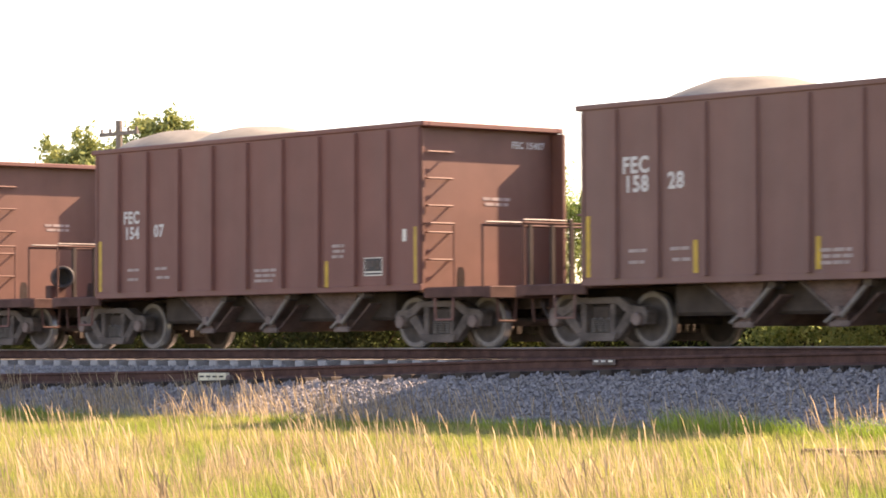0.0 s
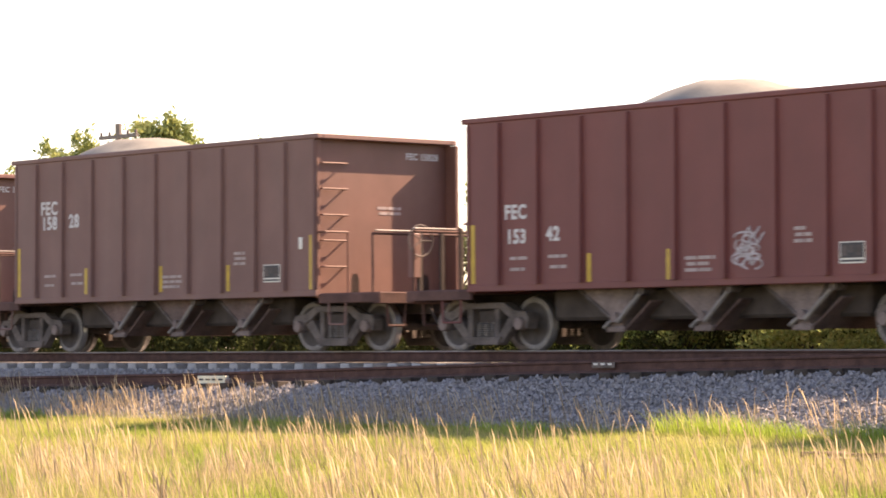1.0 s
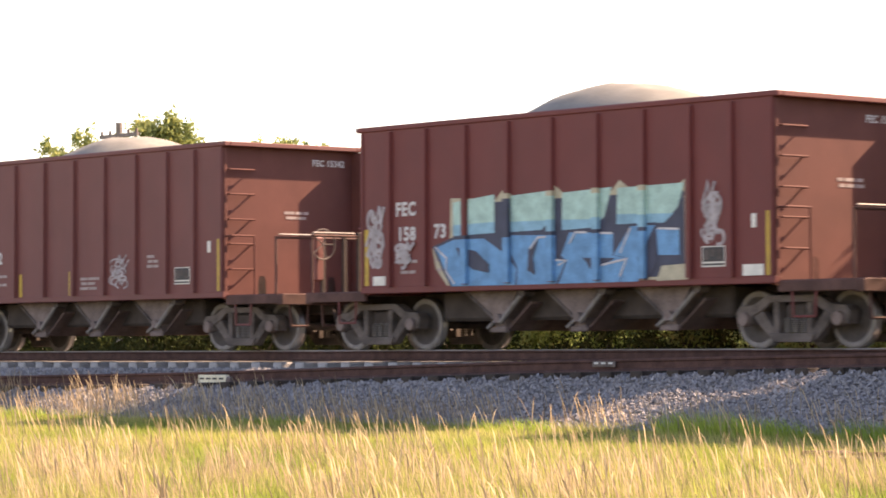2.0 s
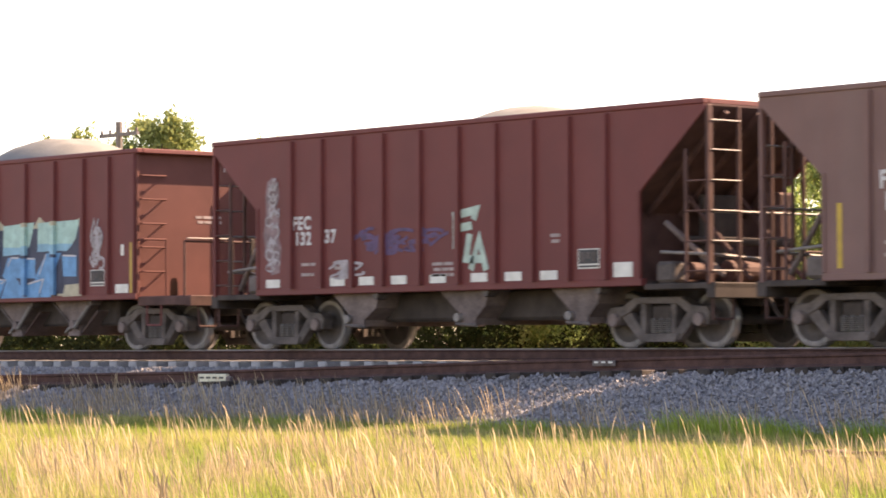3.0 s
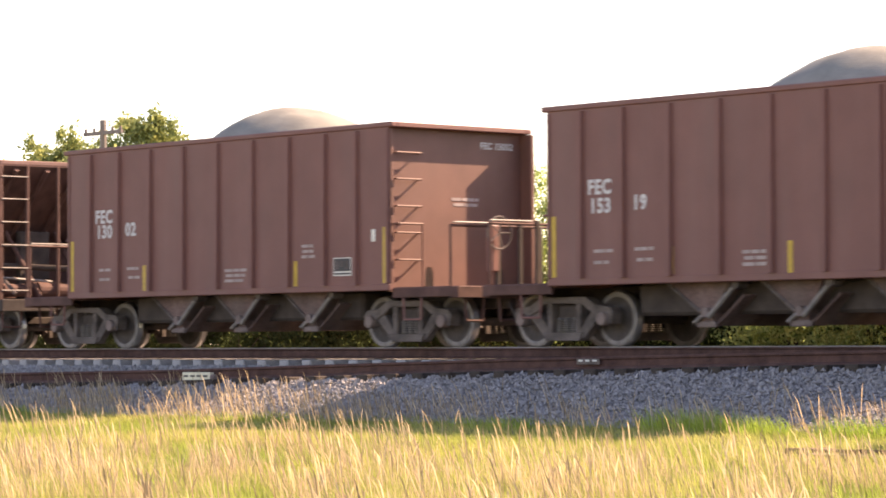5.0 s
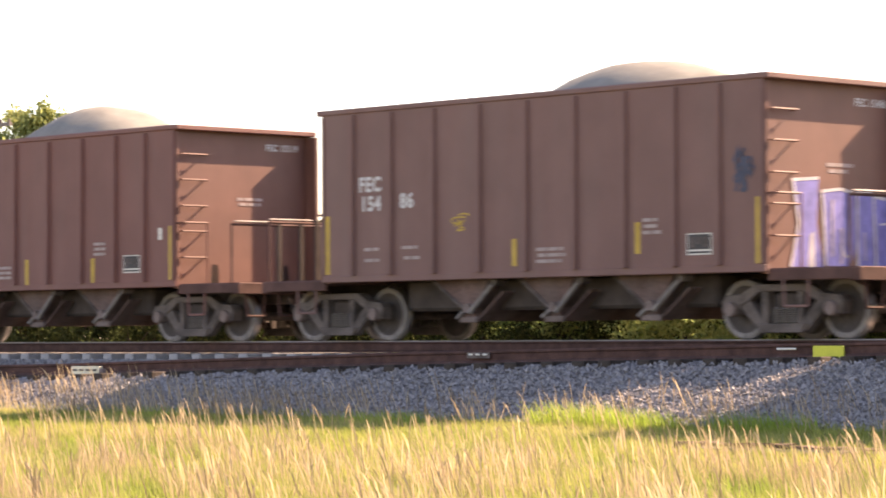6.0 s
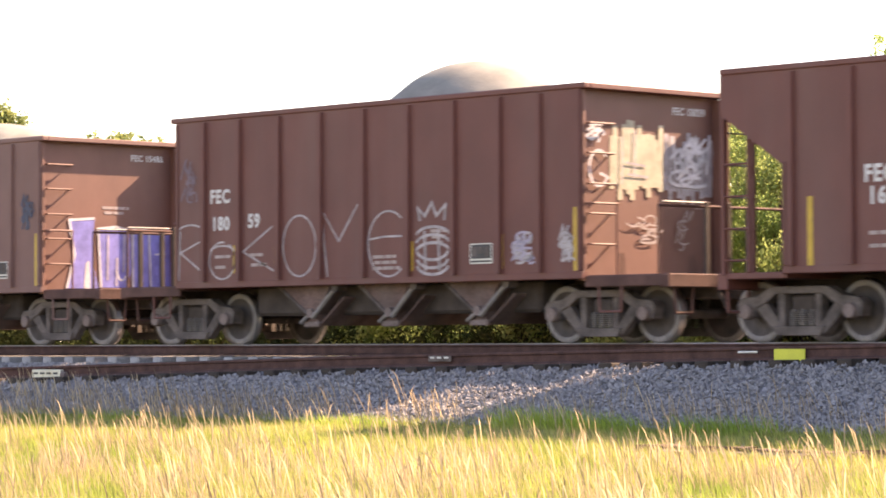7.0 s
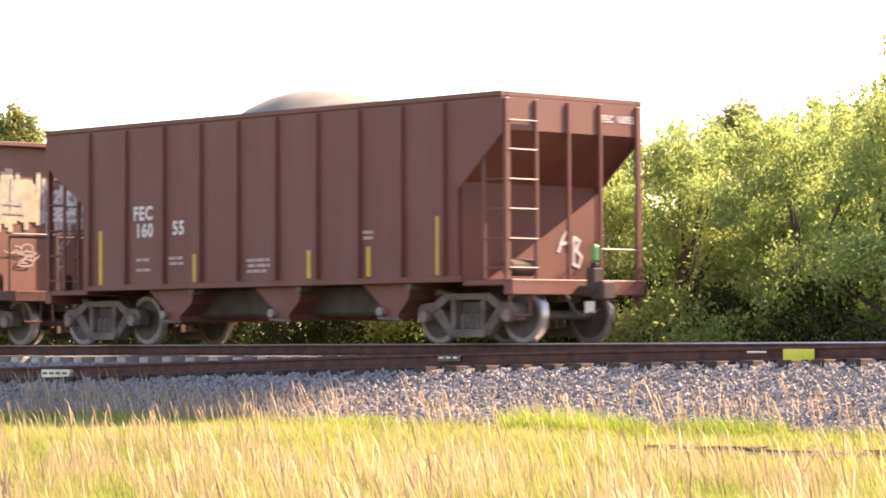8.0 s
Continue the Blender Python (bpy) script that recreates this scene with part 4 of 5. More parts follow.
def boxy_car(s, paint, number, zs, label, top=3.647, end_paint=None, tape=(), square=True, brake=False, seed=0, size=0.24, panel=7.70, oil=4.75):
    """An open hopper car with upright ends."""
    L, over = 9.10, 0.12
    end_paint = end_paint or paint_rust
    car = tagged(new("hopper_car"), label, "hopper car", "hopper cars of the train")
    moving.append(("thing", car, s))
    for sd in (-1, 1):
        part("side_sheet", boxes((0.0, L, sd * SHEET, sd * (SHEET - 0.03), 0.95, top - 0.05)), paint, car)
        part("side_sill", boxes((-0.02, L + 0.02, sd * (HALF - 0.02), sd * (SHEET - 0.12), 0.92, 1.03), (0, 0.07, sd * (SHEET + 0.02), sd * SHEET, 1.03, top - 0.11), (L - 0.07, L, sd * (SHEET + 0.02), sd * SHEET, 1.03, top - 0.11), bevel=0.012), paint, car)
    part("top_chord", top_frame(-over, L + over, top), paint, car)
    add_ribs(car, A_RIBS, 1.03, top - 0.11, paint)
    end_wall_set(car, 0.0, -1, top, paint, number, seed)
    end_wall_set(car, L, 1, top, end_paint, number, seed)
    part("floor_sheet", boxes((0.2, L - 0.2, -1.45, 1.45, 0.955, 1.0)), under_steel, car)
    end_platform(car, 0.0, -1, paint, False)
    end_platform(car, L, 1, paint, brake)
    centre_sill(car, -1.5, L + 1.5)
    chutes(car, [(2.2, 3.66, 3.05, 0.12), (4.08, 5.44, 4.86, 0.12), (6.0, 7.40, 6.78, 0.12)], 0.32, chute_dust if paint in (paint_maroon, paint_red_brown) else chute_paint)
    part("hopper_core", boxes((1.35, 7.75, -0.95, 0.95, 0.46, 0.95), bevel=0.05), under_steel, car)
    add_trucks(car, (TRUCK_A, TRUCK_B))
    if number:
        lettering("FEC", 0.88, zs[0], size, white_paint, car)
        lettering(number[:3], 0.92, zs[1], size, white_paint, car)
        lettering(number[3:], 1.82, zs[1] + 0.02, size, white_paint, car)
    stencil_rows(car, 1.0, 1.45, 0.42, 1, faint_paint, seed + 11)
    stencil_rows(car, 1.0, 1.28, 0.36, 1, faint_paint, seed + 12)
    stencil_rows(car, 1.86, 1.46, 0.42, 1, faint_paint, seed + 13)
    stencil_rows(car, 1.9, 1.30, 0.40, 1, faint_paint, seed + 14)
    stencil_rows(car, oil, 1.36, 0.62, 3, faint_paint, seed + 15)
    stencil_rows(car, panel - 0.83, 1.72, 0.34, 3, faint_paint, seed + 16)
    reflectors(car, tape)
    if square:
        reflectors(car, [(8.72, 1.72, 1.92)], white_tape)
    data_panel(car, panel, 1.18)
    return car


def sloped_car(s, paint, number, zs, label, ends, ribs, top=3.62, lip=0.16, tape=(), squares=(), seed=0, size=0.24, last=False):
    """An open hopper car whose ends slope in under the top edge, with posts and ladders."""
    x0, x1, b0, b1 = ends
    car = tagged(new("hopper_car"), label, "hopper car", "hopper cars of the train")
    moving.append(("thing", car, s))
    for sd in (-1, 1):
        bm = bmesh.new()
        prism(bm, [(x0, top - 0.05), (x0, top - lip), (b0, 2.38), (b0, 0.95), (b1, 0.95), (b1, 2.32), (x1, top - lip), (x1, top - 0.05)], sd * SHEET, sd * (SHEET - 0.03))
        part("side_sheet", bm, paint, car)
        part("side_sill", boxes((b0 - 0.02, b1 + 0.02, sd * (HALF - 0.02), sd * (SHEET - 0.12), 0.92, 1.03), (b0, b0 + 0.07, sd * (SHEET + 0.02), sd * SHEET, 1.03, 2.42), (b1 - 0.07, b1, sd * (SHEET + 0.02), sd * SHEET, 1.03, 2.32), bevel=0.012), paint, car)
    part("top_chord", top_frame(x0, x1, top), paint, car)
    add_ribs(car, ribs, 1.03, top - 0.11, paint)
    # Ends of all but the last car are coloured darker to imitate shade.
    gear = paint if last else grimy_shaded_paint
    for xt, xb, q in ((x0, b0, -1), (x1, b1, 1)):
        bm = bmesh.new()
        foot, low = (xb, 2.42) if last else (xb - q * 0.35, 2.02)
        prism(bm, [(xt, top - 0.08), (xt, top - lip + 0.05), (foot, low), (foot, 0.93), (foot - q * 0.04, 0.93), (foot - q * 0.04, low + 0.04), (xt - q * 0.05, top - lip + 0.10), (xt - q * 0.05, top - 0.08)], -1.465, 1.465)
        part("end_sheet", bm, paint if last else grimy_shaded_paint, car, "sloped end sheet")
        reach = xt
        for y in (-1.44, -0.82, -0.12, 0.58, 1.44):
            wide = 0.055 if abs(y) > 1 else 0.03
            part("end_post", boxes((reach - 0.03, reach + 0.03, y - wide, y + wide, 0.55 if y > 1 else 0.92, top - 0.1), bevel=0.01), paint if y < -1 and (last or q < 0) else gear, car)
        for z in (1.12, 1.55, 1.99, 2.43, 2.87, 3.3):
            part("ladder_rung", bars(0.013, ((reach + q * 0.03, -1.42, z), (reach + q * 0.03, -0.82, z))), rim_steel, car, "worn bright ladder rung")
            if z < 2.6:
                part("ladder_rung", bars(0.014, ((xt, -1.47, z), (xt - q * 0.45, -1.47, z))), gear, car)
        part("end_post", boxes((xt - q * 0.45 - 0.025, xt - q * 0.45 + 0.025, -1.49, -1.44, 0.95, 2.9), bevel=0.008), gear, car)
        part("end_rail", bars(0.02, ((reach, 0.6, 1.42), (reach, 1.42, 1.42))), rim_steel if last else gear, car)
        part("end_deck", boxes((xb, xt + q * 0.12, -1.46, 1.46, 0.86, 0.95), (xt - q * 0.06, xt + q * 0.12, -1.47, 1.47, 0.72, 0.94), bevel=0.012), paint if last else under_steel, car)
        part("brake_cylinder", bars(0.13, ((xb + q * 0.4, -0.9, 1.14), (xb + q * 0.4, -0.4, 1.14)), sides=16), under_steel if last else grimy_shaded_paint, car)
        if not last:
            part("air_reservoir", bars(0.17, ((xb + q * 0.4, -0.1, 1.14), (xb + q * 0.4, 0.75, 1.14)), sides=16), grimy_shaded_paint, car)
            part("end_rail", bars(0.02, ((reach, -1.42, 1.98), (reach, 1.42, 1.98))), rim_steel, car, "worn bright end rail")
            for y in (-0.45, 0.7):
                part("diagonal_brace", bars(0.04, ((xt - q * 0.1, y, 1.0), (xb, y - 0.1, 2.3))), gear, car, "dark diagonal end brace")
            for y in (-1.05, -0.35, 0.35, 1.05):
                part("slope_stiffener", bars(0.05, ((foot + q * 0.04, y, low - 0.02), (xt - q * 0.02, y, top - lip - 0.02)), sides=6), grimy_shaded_paint, car)
            # The lever's pale colour imitates sun falling on it.
            part("brake_lever", bars(0.045, ((xb + q * 0.25, -1.25, 1.86), (xt - q * 0.12, -1.0, 1.05)), sides=6), chute_dust, car, "brake lever with sunlight put into its pale colour")
            part("brake_pipe", bars(0.025, ((xb + q * 0.2, -1.3, 1.42), (xt - q * 0.1, -1.25, 1.36)), ((xt - q * 0.1, -1.25, 1.36), (xt - q * 0.1, -0.2, 1.30))), rim_steel, car)
            part("valve_box", boxes((xb + q * 0.15, xb + q * 0.6, 0.85, 1.25, 0.95, 2.35), bevel=0.04), grimy_shaded_paint, car)
            part("pipe_bracket", boxes((xb + q * 0.12, xb + q * 0.5, -1.35, -1.05, 0.96, 1.28), bevel=0.05), truck_steel, car)
            part("slack_adjuster", bars(0.06, ((xb + q * 0.1, -0.7, 1.62), (xt - q * 0.2, 0.5, 1.55)), sides=10), under_steel, car)
            part("centre_post", boxes((xb + q * 0.05, xb + q * 0.2, -0.35, 0.35, 0.95, 2.3), bevel=0.02), under_steel, car)
        part("sill_step", bars(0.02, ((xt, -1.40, 0.9), (xt, -1.38, 0.42)), ((xt, -0.95, 0.9), (xt, -0.97, 0.42)), ((xt, -1.38, 0.42), (xt, -0.97, 0.42))), paint if last else gear, car)
        coupler(car, xt + q * 0.1, q)
    centre_sill(car, x0 + 0.1, x1 - 0.1)
    chutes(car, [(1.44, 2.72, 2.1, 0.2), (4.15, 5.40, 4.85, 0.2), (6.75, 7.92, 7.4, 0.2)], 0.38, chute_dust if paint is paint_maroon else paint, False, 1.35)
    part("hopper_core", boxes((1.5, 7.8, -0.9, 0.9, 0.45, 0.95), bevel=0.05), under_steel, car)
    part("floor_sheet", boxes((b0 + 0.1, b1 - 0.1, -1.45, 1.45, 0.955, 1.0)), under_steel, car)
    add_trucks(car, (TRUCK_A, 8.823))
    off = 0.5 if last else 0.0
    left = 0.16 if number == "13237" else 0.0
    lettering("FEC", 0.82 - left + off, zs[0], size, white_paint, car)
    split = 2 if number == "13108" else 3
    lettering(number[:split], 0.88 - left + off, zs[1], size, white_paint, car)
    lettering(number[split:], 1.66 - left * 0.85 + off * 1.4, zs[1] + 0.02, size, white_paint, car)
    stencil_rows(car, 0.9 + off, 1.45, 0.4, 1, faint_paint, seed + 11)
    stencil_rows(car, 0.9 + off, 1.28, 0.4, 1, faint_paint, seed + 12)
    stencil_rows(car, 1.75 + off, 1.46, 0.42, 2, faint_paint, seed + 13)
    stencil_rows(car, 4.25, 1.38, 0.6, 3, faint_paint, seed + 15)
    stencil_rows(car, 7.0, 1.75, 0.3, 2, faint_paint, seed + 16)
    reflectors(car, tape)
    for a, b, c, d in squares:
        part("reflector", boxes((a, b, -SHEET - 0.006, -SHEET - 0.001, c, d)), white_tape, car, "white reflective patch")
    if not last:
        data_panel(car, 7.60, 1.20)
    return car


def build_train():
    std = [(0.14, 1.05, 1.97), (9.0, 1.04, 1.95)]
    # leading car, only its rear end comes into view
    c = boxy_car(-57.63, paint_brown, "", (2.3, 2.0), "rust-brown open hopper car with an upright end", end_paint=paint_rust, tape=std, seed=100)
    bm = turned(bmesh.new(), [(0.15, 0.30), (0.15, 0.0), (0.165, -0.03), (0.20, -0.03), (0.215, 0.0), (0.215, 0.34), (0.10, 0.40), (0.10, 0.31)], 20)
    part("brake_cylinder", bm, black_paint, c, "black hollow brake cylinder on the end platform").matrix_basis = pose(10.62, -0.75, 1.38, 0, 0, 62)
    part("cylinder_bracket", boxes((10.3, 10.5, -0.95, -0.6, 0.95, 1.22), bevel=0.02), grimy_shaded_paint, c)
    boxy_car(-44.77, paint_brown, "15407", (2.27, 1.99), "dusty brown open hopper car heaped with rock", tape=std + [(6.72, 1.0, 1.45)], seed=110)
    gravel("a", -44.77, 3.647, [(0.76, 4.03, 1.39), (3.01, 3.98, 1.04)], 1)
    boxy_car(-31.934, paint_grey_brown, "15828", (2.58, 2.30), "faded grey-brown open hopper car heaped with rock", tape=std + [(2.37, 1.07, 1.55), (4.72, 1.07, 1.53), (6.7, 1.05, 1.5)], brake=True, seed=120, size=0.27)
    gravel("b", -31.934, 3.647, [(2.11, 4.03, 1.18)], 2)
    c = boxy_car(-19.008, paint_red_brown, "15342", (2.04, 1.66), "maroon open hopper car with a small white graffiti tag", end_paint=end_maroon, tape=std + [(2.75, 1.03, 1.46), (4.42, 1.03, 1.48)], brake=True, seed=130)
    gravel("c", -19.008, 3.647, [(4.24, 4.06, 1.26)], 3)
    spray(c, "graffiti", spray_grey, scrawl(5, 5.65, 6.42, 1.1, 1.75, 15), width=0.03, label="small scribbled pale graffiti tag")
    c = boxy_car(-6.12, paint_maroon, "15873", (2.17, 1.77), "maroon open hopper car with large blue graffiti letters", end_paint=end_maroon, tape=std + [(2.7, 1.0, 2.0), (4.5, 1.0, 1.8)], seed=140)
    gravel("d", -6.12, 3.647, [(4.56, 4.14, 1.61)], 4)
    blue_graffiti(c)
    spray(c, "graffiti", spray_grey, scrawl(6, 0.1, 0.62, 1.2, 2.4, 16) + scrawl(7, 0.82, 1.4, 1.3, 1.75, 12), width=0.06, label="small grey graffiti tags")
    spray(c, "graffiti", spray_grey, scrawl(8, 7.68, 8.2, 1.4, 2.42, 18), width=0.05, label="small grey graffiti tag")
    part("reflector", boxes((0.3, 0.68, -SHEET - 0.006, -SHEET - 0.001, 1.05, 1.2)), white_tape, c, "white reflective patch")
    part("reflector", boxes((8.5, 8.9, -SHEET - 0.006, -SHEET - 0.001, 1.04, 1.2)), white_tape, c, "white reflective patch")
    sq = [(x - 0.18, x + 0.2, 1.05, 1.19) for x in (0.11, 1.84, 2.59, 3.41, 4.37, 5.35, 6.14, 6.94)] + [(8.36, 8.76, 1.06, 1.28)]
    c = sloped_car(6.917, paint_maroon, "13237", (2.02, 1.76), "maroon open hopper car with sloped ends and pale graffiti", (-1.60, 10.25, -0.34, 8.92), B_RIBS, squares=sq, seed=150)
    gravel("e", 6.917, 3.62, [(5.06, 3.89, 0.74)], 5)
    spray(c, "graffiti", spray_faint, blobs=[[(-0.08, 2.62), (-0.02, 2.86), (0.12, 2.93), (0.27, 2.84), (0.31, 2.6), (0.22, 2.40), (0.3, 2.2), (0.26, 1.95), (0.36, 1.7), (0.3, 1.30), (0.08, 1.26), (-0.06, 1.6), (-0.14, 1.95), (-0.06, 2.3)]], lift=0.004, label="tall faint grey sprayed patch")
    spray(c, "graffiti", spray_grey, scrawl(51, -0.14, 0.36, 1.25, 2.0, 9) + scrawl(52, -0.14, 0.36, 1.9, 2.5, 7) + scrawl(53, -0.1, 0.34, 2.4, 2.95, 8), width=0.034, label="tall column of pale sprayed strokes")
    for letter in ([[(4.74, 2.10), (5.30, 2.18), (5.24, 2.03)], [(4.82, 2.12), (4.81, 1.58)], [(4.84, 1.90), (5.20, 1.94)]], [[(5.15, 1.81), (5.06, 1.42), (5.24, 1.40)]],
                   [[(5.17, 1.24), (5.37, 1.72), (5.53, 1.23)], [(5.24, 1.41), (5.48, 1.41)]]):
        spray(c, "graffiti", spray_green, letter, width=0.13, label="pale green block graffiti letter")
    for seed, s0, s1, z0, z1, n in ((10, 2.2, 3.2, 1.6, 2.0, 8), (30, 2.6, 3.9, 1.5, 1.95, 10), (31, 3.5, 4.7, 1.55, 1.95, 8)):
        spray(c, "graffiti", spray_faded_blue, scrawl(seed, s0, s1, z0, z1, n), width=0.055, label="thin faded blue graffiti scribble")
    spray(c, "graffiti", spray_grey, scrawl(11, 1.55, 2.65, 1.12, 1.5, 14), width=0.04, label="small grey graffiti tag")
    sloped_car(19.609, paint_grey_brown, "13108", (2.17, 1.87), "faded grey-brown open hopper car with sloped ends", (-1.40, 10.37, -0.22, 9.19), B_RIBS, tape=[(0.1, 1.09, 1.99), (2.49, 1.1, 1.55), (4.19, 1.08, 1.54), (6.07, 1.09, 1.5), (8.93, 1.04, 1.91)], seed=160, size=0.27)
    gravel("f", 19.609, 3.62, [(4.26, 4.05, 1.18)], 6)
    boxy_car(32.4, paint_brown, "13002", (2.28, 2.01), "dusty brown open hopper car with an upright sunlit end", tape=std + [(2.39, 1.03, 1.48), (6.7, 1.03, 1.45)], brake=True, seed=170, size=0.26)
    gravel("g", 32.4, 3.647, [(4.71, 4.22, 1.48)], 7)
    boxy_car(45.217, paint_brown, "15319", (2.28, 2.00), "dusty brown open hopper car with a high rock load", tape=std + [(2.6, 1.05, 1.45), (4.9, 1.02, 1.47), (6.84, 1.03, 1.45)], seed=180, oil=4.0)
    gravel("h", 45.217, 3.647, [(5.21, 4.25, 1.55)], 8)
    c = boxy_car(58.065, paint_grey_brown, "15486", (2.33, 2.03), "dusty brown open hopper car with violet end graffiti", tape=std + [(4.3, 1.1, 1.5), (6.77, 1.22, 1.67)], square=False, seed=190, size=0.25)
    gravel("i", 58.065, 3.647, [(5.66, 4.13, 1.48)], 9)
    violet_graffiti(c)
    spray(c, "graffiti", yellow_tape, scrawl(13, 2.95, 3.4, 1.6, 1.95, 5), width=0.022, label="small faint yellow scribble")
    spray(c, "graffiti", spray_dark, scrawl(12, 8.55, 8.95, 1.95, 2.65, 12), width=0.05, label="small dark graffiti tag")
    c = boxy_car(70.895, paint_dark_brown, "18059", (2.30, 1.86), "dark brown open hopper car with thin white graffiti letters", top=3.73, tape=[(1.5, 1.15, 1.6), (2.5, 1.1, 1.55), (3.55, 1.1, 1.6), (5.6, 1.1, 1.55), (7.5, 1.1, 1.6), (9.0, 1.04, 1.95)], square=False, brake=False, seed=200, panel=6.86)
    gravel("j", 70.895, 3.73, [(5.48, 4.38, 1.32)], 10)
    tag_letters(c)
    c = sloped_car(83.722, paint_dark_brown, "16055", (2.10, 1.81), "dark red-brown open hopper car ending the train", (-1.13, 10.04, -0.05, 9.11), C_RIBS, top=3.73, lip=0.62, tape=[(0.42, 1.02, 1.94), (2.93, 1.03, 1.49), (5.75, 1.04, 1.48), (7.13, 1.04, 1.5), (8.67, 1.03, 1.92)], seed=210, last=True, size=0.25)
    gravel("k", 83.722, 3.73, [(4.34, 4.18, 1.24)], 11)
    lettering("FEC 16055", 0.62, 3.36, 0.125, white_paint, c, 0.95, 10.04)
    spray(c, "graffiti", spray_white, [[(0.62, 1.40), (0.72, 1.62), (0.88, 1.80), (0.86, 1.60), (0.82, 1.42)], [(0.66, 1.52), (0.92, 1.58)], [(0.98, 1.66), (0.96, 1.20)], [(0.98, 1.64), (1.10, 1.58), (1.02, 1.44), (1.14, 1.34), (1.08, 1.18), (0.96, 1.22)]], width=0.05, end=9.112, label="small white graffiti tag")
    marker = part("end_marker", boxes((10.45, 10.62, -0.2, 0.02, 0.75, 1.12), (10.47, 10.60, -0.14, -0.04, 1.12, 1.2), bevel=0.02), under_steel, c, "boxy end-of-train marker on the coupler")
    part("marker_lamp", boxes((10.48, 10.60, -0.15, -0.03, 1.2, 1.47), bevel=0.035), green_plastic, marker, "green marker housing")
    part("marker_tape", boxes((10.44, 10.63, -0.205, -0.2, 0.45, 0.62)), white_tape, marker)


def blue_graffiti(car):
    """Large letters in teal above and blue below, edged in cream, with dark gaps."""
    edge = [(2.2, 1.66), (1.78, 1.62), (1.86, 1.30), (2.15, 0.99), (7.42, 0.99), (7.45, 1.6), (7.42, 2.50), (7.15, 2.36), (6.6, 2.33), (6.25, 2.38), (6.02, 2.52), (5.85, 2.36), (5.2, 2.32), (4.85, 2.36),
            (4.62, 2.5), (4.45, 2.34), (3.8, 2.33), (3.45, 2.48), (3.28, 2.34), (2.7, 2.38), (2.22, 2.40)]
    spray(car, "graffiti", spray_cream, blobs=[edge], lift=0.004, label="cream edge of large graffiti letters")
    spray(car, "graffiti", spray_dark, blobs=[[(2.28, 1.7), (1.9, 1.5), (2.2, 1.06), (7.36, 1.06), (7.36, 2.30), (2.28, 2.30)]], lift=0.007, label="dark ground of large graffiti letters")
    for pts in ([(2.29, 2.33), (3.26, 2.42), (3.26, 1.82), (2.29, 1.8)], [(3.61, 2.38), (4.61, 2.43), (4.58, 2.02), (4.33, 1.83), (3.58, 1.82)], [(4.79, 2.38), (5.86, 2.42), (5.7, 1.98), (5.45, 1.83), (4.78, 1.81)], [(5.98, 2.4), (7.36, 2.42), (7.23, 2.07), (6.95, 1.85), (5.96, 1.86)]):
        spray(car, "graffiti", spray_teal, blobs=[pts], lift=0.010, label="teal graffiti letter top")
    for pts in ([(2.29, 1.97), (3.26, 1.99), (3.26, 1.82), (2.29, 1.8)], [(3.58, 1.98), (4.51, 1.97), (4.33, 1.83), (3.58, 1.82)], [(4.78, 1.97), (5.64, 1.95), (5.45, 1.83), (4.78, 1.81)], [(5.97, 2.01), (7.14, 1.98), (6.95, 1.85), (5.96, 1.86)]):
        spray(car, "graffiti", spray_mid_blue, blobs=[pts], lift=0.012, label="blue shading at the foot of a letter top")
    for k, pts in enumerate(([(1.86, 1.62), (2.29, 1.74), (3.01, 1.74), (3.45, 1.51), (3.76, 1.26), (3.73, 1.0), (2.26, 1.01), (2.07, 1.29)], [(3.64, 1.77), (4.64, 1.74), (4.64, 1.36), (4.89, 1.33), (4.7, 1.0), (3.76, 1.0), (3.79, 1.26), (3.64, 1.49)], [(4.95, 1.77), (5.89, 1.74), (5.88, 1.4), (6.17, 1.36), (6.01, 1.0), (4.7, 1.0), (4.89, 1.33), (4.76, 1.43)], [(6.26, 1.82), (6.76, 1.82), (6.58, 1.56), (6.39, 1.36), (6.42, 1.0), (6.04, 1.0), (6.17, 1.36), (5.89, 1.4)], [(6.79, 1.77), (7.26, 1.75), (7.26, 1.37), (6.83, 1.38)])):
        spray(car, "graffiti", spray_blue, blobs=[pts], lift=0.010 + 0.001 * k, label="blue angular graffiti letter")
        mx, mz = sum(p[0] for p in pts) / len(pts), sum(p[1] for p in pts) / len(pts)
        spray(car, "graffiti", spray_dark, blobs=[[(mx + (p - mx) * 1.08, max(1.0, mz + (q - mz) * 1.10)) for p, q in pts]], lift=0.0095 + 0.001 * k, label="dark outline of a graffiti letter")
    for pts in ([(2.36, 1.62), (2.83, 1.55), (3.14, 1.33), (3.14, 1.2), (2.76, 1.26), (2.45, 1.44)], [(4.26, 1.68), (4.14, 1.4), (4.2, 1.14), (4.01, 1.22), (4.04, 1.55)], [(5.23, 1.38), (5.95, 1.36), (5.58, 1.23), (5.39, 1.21), (5.33, 1.3)], [(6.58, 1.56), (6.79, 1.52), (6.79, 1.24), (6.58, 1.0), (6.42, 1.25)]):
        spray(car, "graffiti", spray_dark, blobs=[pts], lift=0.019, label="dark hollow of a graffiti letter")
